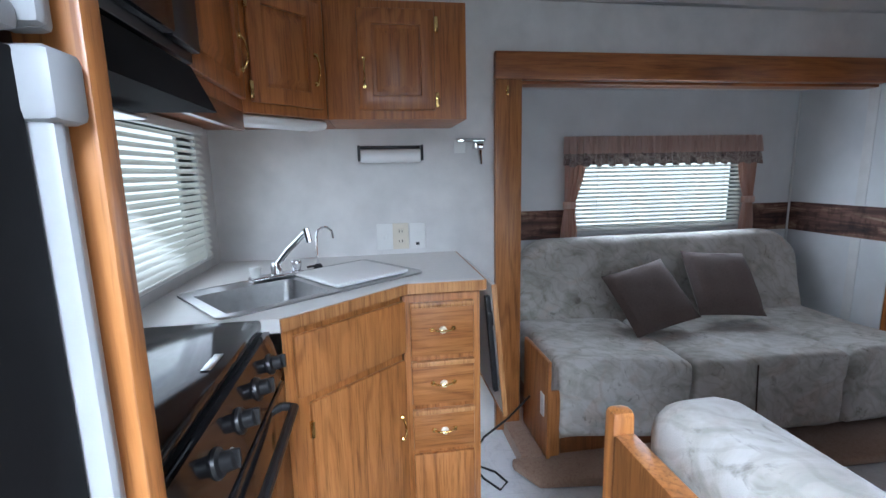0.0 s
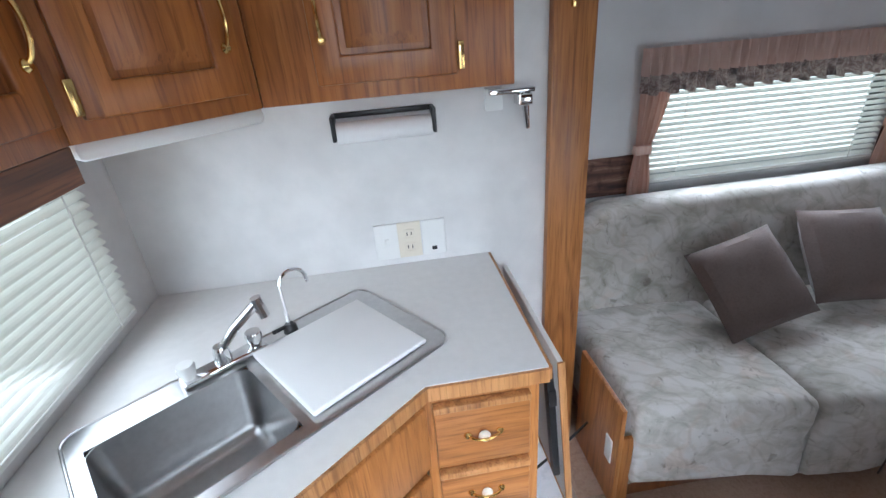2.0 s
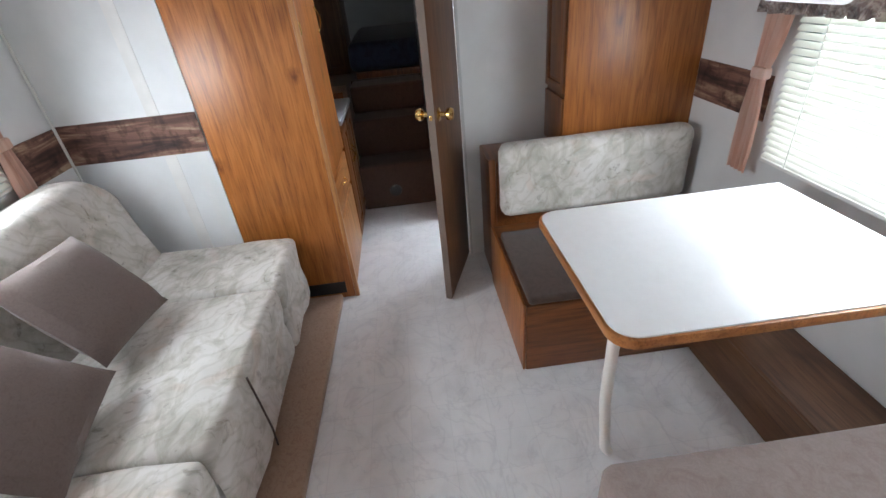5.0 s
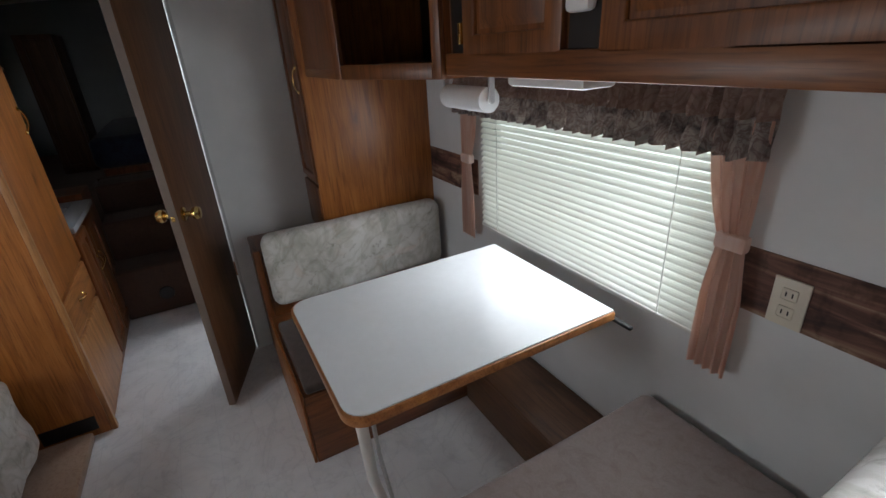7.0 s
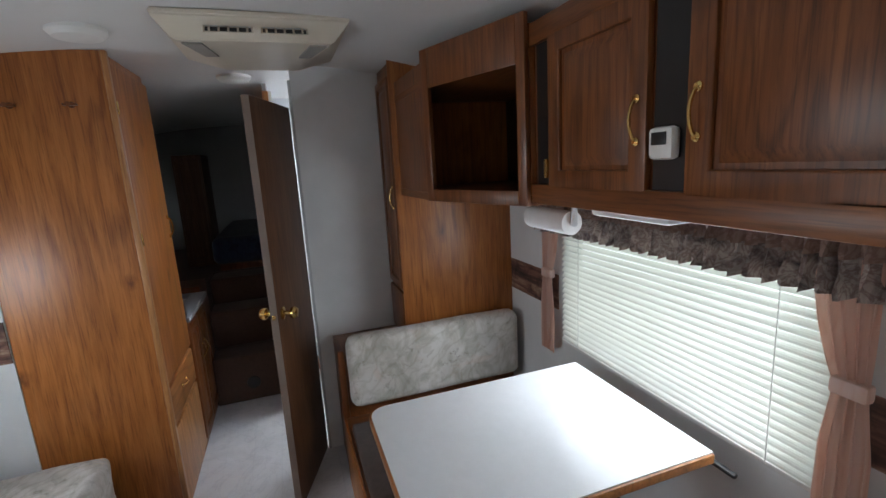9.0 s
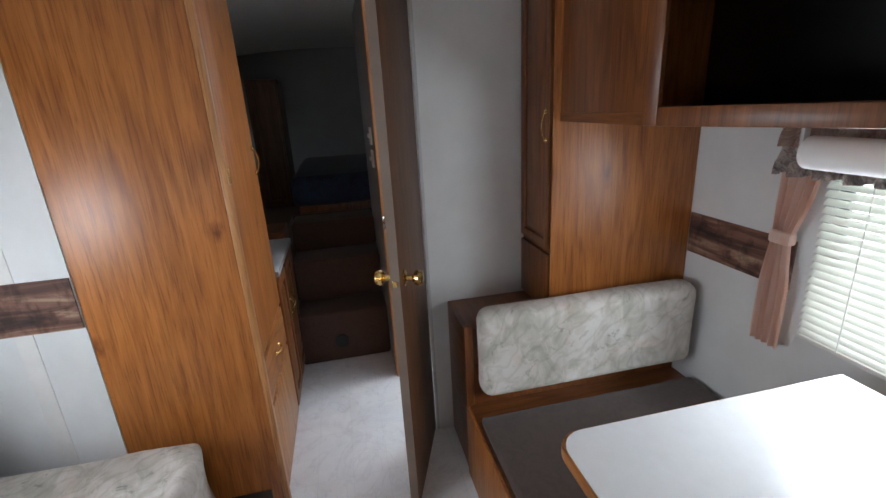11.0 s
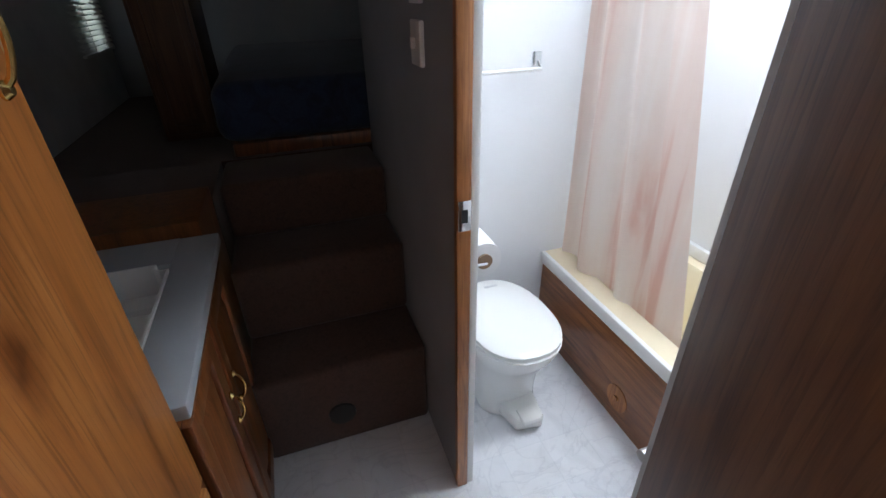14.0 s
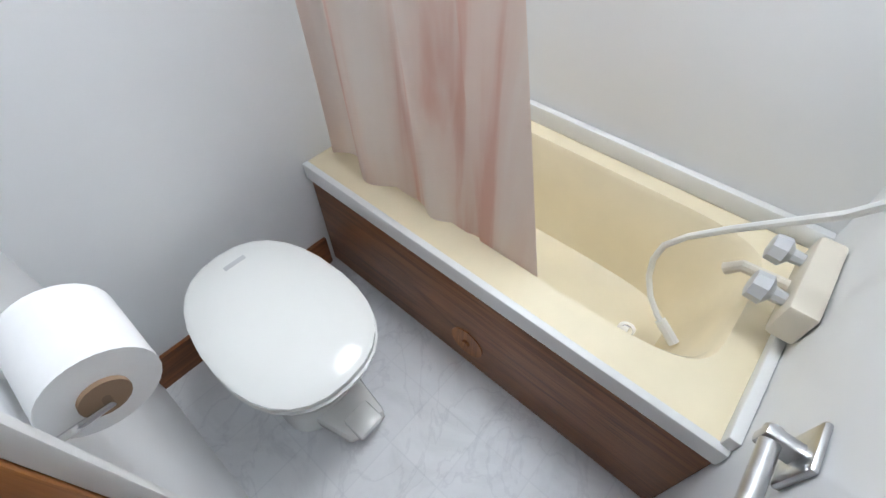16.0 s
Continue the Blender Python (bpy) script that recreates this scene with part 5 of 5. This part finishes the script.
def benches():
    t = thing("dinette_bench", (2.8, 0.43, 0), "oak dinette bench darkened for shade, with floral backrest", "bench", "dinette benches")
    # Bench wood has its shade put into the dark oak.
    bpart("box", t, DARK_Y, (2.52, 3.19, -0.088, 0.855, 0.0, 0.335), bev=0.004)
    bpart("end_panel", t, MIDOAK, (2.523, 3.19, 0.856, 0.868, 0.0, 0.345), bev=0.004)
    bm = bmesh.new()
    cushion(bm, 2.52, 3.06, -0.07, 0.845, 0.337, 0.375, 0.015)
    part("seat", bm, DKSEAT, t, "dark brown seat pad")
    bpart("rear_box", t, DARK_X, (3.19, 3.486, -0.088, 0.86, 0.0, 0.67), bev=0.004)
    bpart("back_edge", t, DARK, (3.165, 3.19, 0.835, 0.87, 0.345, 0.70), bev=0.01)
    bm = bmesh.new()
    cushion(bm, 3.05, 3.165, -0.06, 0.83, 0.44, 0.79, 0.045)
    soft(bm, 2, 0.006, 9, 4)
    for v in bm.verts:
        if v.co.x < 3.08:
            v.co.x += 0.012 * math.exp(-((v.co.z - 0.60) / 0.018) ** 2)
    part("backrest", bm, FLORAL, t)
    t = thing("dinette_bench", (1.4, 0.43, 0), "oak dinette bench with taupe seat and floral backrest", "bench", "dinette benches")
    bpart("box", t, DARK_Y, (1.06, 1.66, -0.088, 0.855, 0.0, 0.34), bev=0.004)
    bpart("end_panel", t, OAK, (1.045, 1.66, 0.856, 0.868, 0.0, 0.345), bev=0.004)
    bm = bmesh.new()
    cushion(bm, 1.14, 1.775, -0.07, 0.89, 0.342, 0.495, 0.035)
    soft(bm, 2, 0.006, 8, 7)
    part("seat", bm, SEAT, t, "taupe ribbed seat cushion")
    bpart("back_panel", t, OAK, (1.02, 1.055, -0.088, 0.85, 0.0, 0.86), bev=0.004)
    bpart("end_post", t, OAK, (1.018, 1.06, 0.851, 0.885, 0.0, 0.895), bev=0.012)
    bm = bmesh.new()
    cushion(bm, 1.06, 1.23, -0.06, 0.86, 0.50, 0.93, 0.06)
    soft(bm, 2, 0.006, 9, 9)
    part("backrest", bm, FLORAL, t)
    t = thing("storage_box", (2.1, 0.15, 0), "low brown box along the wall under the table", "box")
    bpart("box", t, WALNUT_X, (1.665, 2.515, -0.086, 0.150, 0.0, 0.222), bev=0.004)
    bpart("lid", t, WALNUT_X, (1.660, 2.520, -0.086, 0.158, 0.222, 0.24), bev=0.004)


def air_conditioner():
    t = thing("air_conditioner", (2.68, 1.05, 2.0), "cream ceiling air conditioner shroud with vents", "air conditioner")
    bm = bmesh.new()
    hi = [bm.verts.new((x, y, 2.073)) for x, y in ((2.715, 0.74), (3.33, 0.74), (3.33, 1.34), (2.715, 1.34))]
    mid = [bm.verts.new((x, y, 2.055)) for x, y in ((2.715, 0.74), (3.33, 0.74), (3.33, 1.34), (2.715, 1.34))]
    lo = [bm.verts.new((x, y, 1.995)) for x, y in ((2.77, 0.795), (3.24, 0.90), (3.24, 1.18), (2.77, 1.295))]
    bm.faces.new(lo)
    bm.faces.new(hi[::-1])
    for p, q in ((hi, mid), (mid, lo)):
        for i in range(4):
            bm.faces.new((p[i], p[(i + 1) % 4], q[(i + 1) % 4], q[i]))
    bmesh.ops.recalc_face_normals(bm, faces=bm.faces)
    bmesh.ops.bevel(bm, geom=bm.edges[:], offset=0.005, segments=2, affect="EDGES")
    part("shroud", bm, CREAM, t)
    # the front lip leans inwards going down
    m = pose(2.7425, 1.04, 2.025, 0, math.degrees(math.atan2(0.055, 0.06)), 0)
    for y in (-0.085, 0.085):
        v = bpart("vent", t, BLACK, (-0.003, 0.004, y - 0.068, y + 0.068, -0.026, 0.022), bev=0, m=m)
        bpart("vent_frame", t, CREAM, (-0.007, 0.003, y - 0.074, y + 0.074, 0.022, 0.028), (-0.007, 0.003, y - 0.074, y + 0.074, -0.032, -0.026),
              (-0.007, 0.003, y - 0.074, y - 0.068, -0.026, 0.022), (-0.007, 0.003, y + 0.068, y + 0.074, -0.026, 0.022), bev=0.001, m=m)
        bpart("louvre", v, GREY, (-0.009, -0.003, y - 0.068, y + 0.068, 0.000, 0.022), bev=0.002, m=m)
        for k in range(5):
            u = y - 0.056 + k * 0.028
            bpart("fin", v, CREAM, (-0.008, -0.003, u - 0.003, u + 0.003, -0.024, 0.0), bev=0, m=m)
    for y, k in ((0.80, 1), (1.29, -1)):
        g = bmesh.new()
        prism(g, [(2.80, y + k * 0.015), (2.80, y + k * 0.075), (2.98, y + k * 0.105), (2.98, y + k * 0.062)], 1.990, 1.996)
        part("grille", g, GRILLE, t, "grey perforated corner grille")


def ceiling_lamp(x, y):
    z = ceiling_z(y)
    t = thing("ceiling_light", (x, y, z), "round white ceiling light", "light", "ceiling lights")
    bm = bmesh.new()
    lathe(bm, [(0.085, 0.002), (0.085, -0.012), (0.070, -0.028), (0.03, -0.036)], (x, y, z))
    part("diffuser", bm, WHITE, t)


table()
benches()
outlet_plate(1.48, CREAM, "sockets", y=-0.085, out=1, z=0.945, label="cream double outlet on the wallpaper border")
air_conditioner()
ceiling_lamp(2.96, 1.60)
ceiling_lamp(3.80, 1.20)


# ---- hall, steps and bedroom ----
def steps():
    x, z = 4.28, 0.0
    for i, (dx, dz) in enumerate(((0.22, 0.335), (0.22, 0.27), (0.28, 0.195))):
        t = thing("step", (x, 1.35, 0), "dark brown carpeted step up to the bedroom", "step", "bedroom steps", kind="structure")
        bm = bmesh.new()
        box(bm, x, 4.995, 1.075, 1.62, z + 0.001, z + dz, bev=0.018, seg=3)
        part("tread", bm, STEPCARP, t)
        if i == 0:
            bm = bmesh.new()
            lathe(bm, [(0.045, 0), (0.043, 0.006), (0.034, 0.007)], (x, 1.37, 0.135), (-1, 0, 0), 18)
            part("vent", bm, BLACK, t, "round black floor vent")
        x, z = x + dx, z + dz


def bedroom():
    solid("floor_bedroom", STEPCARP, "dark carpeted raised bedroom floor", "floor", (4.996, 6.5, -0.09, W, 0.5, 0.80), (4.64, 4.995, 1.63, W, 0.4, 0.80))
    t = thing("bed", (5.6, 1.1, 0.74), "bed with a navy cover on a dark base", "bed")
    bpart("base", t, DARK, (5.02, 6.48, 0.10, 1.58, 0.801, 0.85), bev=0.004)
    bm = bmesh.new()
    cushion(bm, 5.0, 6.48, 0.08, 1.62, 0.851, 1.07, 0.06)
    soft(bm, 2, 0.012, 5, 3)
    part("mattress", bm, NAVY, t, "navy blue bedspread")
    t = thing("bedroom_cupboard", (5.55, 1.75, 0.80), "tall dark wood bedroom cupboard beside the bed", "cabinet")
    bpart("body", t, WALNUT, (5.35, 5.75, 1.645, 1.86, 0.801, 1.74))
    m = facing(5.35, 1.86, 0, -90)
    panel_door(t, m, 0.015, 0.20, 0.83, 1.71, WALNUT, rail=0.035)


def vanity():
    t = thing("vanity", (4.06, 1.9, 0), "oak vanity cabinet with its top greyed for shade", "cabinet")
    bpart("body", t, DARK, (3.775, 4.36, 1.62, 2.245, 0.0, 0.69), (3.775, 4.36, 1.62, 1.64, 0.69, 0.775))
    m = facing(3.775, 1.62, 0, 0)
    d = panel_door(t, m, 0.02, 0.28, 0.06, 0.74, DARK)
    handle(d, m, 0.26, 0.52, 0.08)
    d = panel_door(t, m, 0.30, 0.57, 0.06, 0.74, DARK)
    handle(d, m, 0.33, 0.52, 0.08)
    bm = bmesh.new()
    box(bm, 3.775, 4.37, 1.59, 1.68, 0.776, 0.806, bev=0.004)
    box(bm, 3.775, 4.37, 2.05, 2.245, 0.776, 0.806, bev=0.004)
    box(bm, 3.775, 3.83, 1.68, 2.05, 0.776, 0.806)
    box(bm, 4.24, 4.37, 1.68, 2.05, 0.776, 0.806)
    # Top is greyed so that the lack of light is in its colour.
    part("top", bm, EDGE, t)
    bm = bmesh.new()
    box(bm, 3.83, 4.24, 1.68, 2.05, 0.70, 0.810)
    bmesh.ops.delete(bm, geom=[f for f in bm.faces if all(v.co.z > 0.8 for v in f.verts)], context="FACES")
    bmesh.ops.bevel(bm, geom=[e for e in bm.edges if not e.is_boundary], offset=0.03, segments=3, affect="EDGES")
    bmesh.ops.solidify(bm, geom=bm.faces[:], thickness=0.004)
    part("basin", bm, WHITE, t)
    solid("wall_ledge", DARK, "dark wood ledge beside the steps", "wall", (4.38, 4.63, 1.63, 2.245, 0.0, 0.84))


steps()
bedroom()
vanity()


# ---- bathroom ----
def bathtub():
    t = thing("bathtub", (4.06, 0.23, 0), "cream bathtub with white rim and brown wood-grain front", "bathtub")
    x0, x1, y0, y1, zt = 3.527, 4.598, -0.084, 0.465, 0.39
    bm = bmesh.new()
    n = 40
    def ring(ax, ay, z, k=5.0, cx=(x0 + x1) / 2, cy=(y0 + y1) / 2 - 0.01):
        out = []
        for i in range(n):
            a = 2 * math.pi * (i + 0.5) / n
            c, s = math.cos(a), math.sin(a)
            out.append(bm.verts.new((cx + ax * abs(c) ** (2 / k) * (1 if c > 0 else -1), cy + ay * abs(s) ** (2 / k) * (1 if s > 0 else -1), z)))
        return out
    hx, hy = (x1 - x0) / 2, (y1 - y0) / 2
    rs = [ring(hx, hy, zt, 90, cy=(y0 + y1) / 2), ring(hx - 0.075, hy - 0.075, zt, 6), ring(hx - 0.085, hy - 0.085, zt - 0.015, 6), ring(hx - 0.11, hy - 0.10, zt - 0.15, 5), ring(hx - 0.16, hy - 0.13, zt - 0.27, 4.5), ring(hx - 0.24, hy - 0.17, zt - 0.285, 4)]
    for a, b2 in zip(rs, rs[1:]):
        for i in range(n):
            bm.faces.new((a[i], a[(i + 1) % n], b2[(i + 1) % n], b2[i]))
    bm.faces.new(rs[-1])
    part("basin", bm, TUB, t, "cream tub basin")
    bpart("rim_front", t, WHITE, (x0, x1, y1 - 0.006, y1 + 0.012, zt - 0.045, zt + 0.004), bev=0.004)
    bpart("rim_back", t, WHITE, (x0, x1, y0, y0 + 0.022, zt, zt + 0.05), (x0, x0 + 0.02, y0 + 0.022, y1, zt, zt + 0.035), bev=0.004)
    bpart("front_panel", t, PANEL_X, (x0, x1, y1 - 0.014, y1 - 0.002, 0.0, zt - 0.046), bev=0.001, label="brown wood-grain side panel")
    bm = bmesh.new()
    lathe(bm, [(0.024, 0), (0.024, 0.004), (0.015, 0.004), (0.014, 0.001)], (3.76, 0.17, zt - 0.284))
    part("drain", bm, CHROME, t)
    bm = bmesh.new()
    lathe(bm, [(0.05, 0), (0.05, 0.003), (0.036, 0.0035)], (4.05, y1 - 0.002, 0.10), (0, 1, 0), 20)
    lathe(bm, [(0.012, 0.0), (0.012, 0.010)], (4.05, y1 - 0.001, 0.10), (0, 1, 0), 12)
    part("knot", bm, OAK, t, "round knot in the wood panel")


def tub_tap():
    t = thing("bath_tap", (3.55, 0.18, 0.45), "cream bath mixer with clear knobs", "faucet")
    bpart("body", t, CREAM, (3.528, 3.575, 0.07, 0.27, 0.455, 0.535), bev=0.008)
    for y in (0.115, 0.225):
        bm = bmesh.new()
        lathe(bm, [(0.012, 0), (0.014, 0.02), (0.028, 0.03), (0.026, 0.055), (0.018, 0.058)], (3.575, y, 0.50), (1, 0, 0), 8)
        part("knob", bm, GREY, t, "clear faceted knob")
    bm = bmesh.new()
    tube(bm, [(3.575, 0.17, 0.48), (3.65, 0.17, 0.475), (3.67, 0.17, 0.45)], 0.012, 10)
    part("spout", bm, CREAM, t)
    h = thing("shower_hose", (3.6, 0.1, 0.5), "white coiled shower hose hanging over the tub", "hose")
    bm = bmesh.new()
    pts = [(3.53, 0.30, 0.86), (3.60, 0.24, 0.70), (3.70, 0.17, 0.54), (3.755, 0.155, 0.465), (3.785, 0.15, 0.41), (3.79, 0.15, 0.36), (3.78, 0.155, 0.31), (3.755, 0.165, 0.265), (3.72, 0.18, 0.235), (3.69, 0.19, 0.22)]
    tube(bm, pts, 0.007, 8)
    part("hose", bm, WHITE, h)
    bm = bmesh.new()
    tube(bm, [(3.71, 0.184, 0.232), (3.66, 0.20, 0.205)], 0.013, 10)
    part("hand_shower", bm, WHITE, h)


def toilet():
    t = thing("toilet", (4.28, 0.77, 0), "white plastic trailer toilet with closed lid and foot pedal", "toilet")
    def egg(bm, z, f, b2, w, n=28, cx=4.275, cy=0.778):
        out = []
        for i in range(n):
            a = 2 * math.pi * i / n
            c, s = math.cos(a), math.sin(a)
            ax = (f if c < 0 else b2) * 0.95
            out.append(bm.verts.new((cx + ax * abs(c) ** 0.85 * (1 if c > 0 else -1), cy + 0.94 * w * abs(s) ** 0.85 * (1 if s > 0 else -1), z)))
        return out
    def loft(bm, rings):
        for a, c in zip(rings, rings[1:]):
            for i in range(len(a)):
                bm.faces.new((a[i], a[(i + 1) % len(a)], c[(i + 1) % len(a)], c[i]))
        bm.faces.new(rings[0][::-1])
        bm.faces.new(rings[-1])
    bm = bmesh.new()
    loft(bm, [egg(bm, 0.001, 0.09, 0.20, 0.115), egg(bm, 0.06, 0.085, 0.20, 0.11), egg(bm, 0.16, 0.10, 0.22, 0.115), egg(bm, 0.25, 0.155, 0.235, 0.135), egg(bm, 0.29, 0.185, 0.245, 0.150), egg(bm, 0.325, 0.195, 0.25, 0.155)])
    part("bowl", bm, CERAM, t)
    bm = bmesh.new()
    loft(bm, [egg(bm, 0.327, 0.203, 0.255, 0.160), egg(bm, 0.345, 0.208, 0.257, 0.164), egg(bm, 0.348, 0.20, 0.25, 0.156)])
    part("seat", bm, CERAM, t)
    bm = bmesh.new()
    loft(bm, [egg(bm, 0.350, 0.204, 0.253, 0.160), egg(bm, 0.366, 0.205, 0.254, 0.161), egg(bm, 0.374, 0.19, 0.24, 0.150), egg(bm, 0.377, 0.11, 0.15, 0.09)])
    l = part("lid", bm, CERAM, t)
    bpart("badge", l, GREY, (4.455, 4.468, 0.74, 0.79, 0.372, 0.376), bev=0.001)
    bm = bmesh.new()
    prism(bm, [(4.095, 0.715), (4.23, 0.695), (4.23, 0.845), (4.11, 0.815)], 0.002, 0.062, bev=0.014)
    box(bm, 4.085, 4.15, 0.73, 0.80, 0.045, 0.072, bev=0.008)
    part("pedal", bm, CERAM, t)
    solid("baseboard_bath", DARK_Y, "brown wood baseboard in the bathroom", "baseboard", (4.588, 4.599, 0.48, 1.044, 0.0, 0.11))


def paper_roll():
    t = thing("toilet_paper", (4.14, 1.0, 0.8), "white toilet paper roll on the partition", "toilet paper")
    bm = bmesh.new()
    lathe(bm, [(0.020, 0.0), (0.046, 0.002), (0.046, 0.098), (0.020, 0.10)], (4.035, 0.990, 0.78), (1, 0, 0), 30)
    part("roll", bm, PAPER, t)
    bm = bmesh.new()
    lathe(bm, [(0.0195, 0), (0.0195, 0.006), (0.014, 0.007)], (4.030, 0.990, 0.78), (1, 0, 0), 18)
    part("core", bm, CARD, t, "brown cardboard core")
    bm = bmesh.new()
    tube(bm, [(4.025, 1.044, 0.78), (4.022, 0.990, 0.78), (4.15, 0.990, 0.78), (4.15, 1.044, 0.78)], 0.004, 8)
    part("holder", bm, CHROME, t)


def shower_curtain():
    t = thing("shower_curtain", (4.28, 0.37, 0.37), "pale pink shower curtain hanging over the tub edge", "shower curtain")
    bm = bmesh.new()
    n, m = 90, 14
    rows = []
    for j in range(m + 1):
        z = 1.80 + (0.365 - 1.80) * j / m
        s0 = j / m
        row = []
        for i in range(n + 1):
            s = i / n
            x = (3.95 + 0.22 * (z - 0.365)) * (1 - s) + 4.575 * s
            fold = (0.012 + 0.02 * s) * math.sin(s * 19 + 0.6 * noise.noise(Vector((s * 4, z, 0)))) * (1 if s > 0.25 else 0.3)
            row.append(bm.verts.new((x, 0.365 + 0.03 * s + fold, z)))
        rows.append(row)
    for a, b2 in zip(rows, rows[1:]):
        for i in range(n):
            bm.faces.new((a[i], a[i + 1], b2[i + 1], b2[i]))
    bmesh.ops.solidify(bm, geom=bm.faces[:], thickness=0.0015)
    part("cloth", bm, SHOWER, t)
    bm = bmesh.new()
    tube(bm, [(3.53, 0.38, 1.82), (4.598, 0.38, 1.82)], 0.011, 10)
    part("rod", bm, CHROME, t)


def bath_fittings():
    for z in (1.11, 1.55):
        t = thing("towel_bar", (4.59, 0.78, z), "thin white towel bar on the bathroom wall", "towel bar", "towel bars")
        bm = bmesh.new()
        tube(bm, [(4.60, 0.57, z + 0.03), (4.565, 0.57, z), (4.565, 0.98, z), (4.60, 0.98, z + 0.03)], 0.006, 8)
        part("bar", bm, WHITE, t)
        bpart("mount", t, GREY, (4.585, 4.599, 0.558, 0.582, z + 0.01, z + 0.05), bev=0.003)
    t = thing("towel_rail", (3.56, 0.58, 0.65), "brushed steel towel rail beside the tub", "towel bar")
    bm = bmesh.new()
    tube(bm, [(3.562, 0.548, 0.625), (3.562, 0.90, 0.64)], 0.011, 12)
    part("rail", bm, STEEL, t)
    bpart("bracket", t, STEEL, (3.527, 3.574, 0.552, 0.568, 0.607, 0.641), (3.5265, 3.536, 0.525, 0.590, 0.585, 0.660), bev=0.004)


bathtub()
tub_tap()
toilet()
paper_roll()
shower_curtain()
bath_fittings()
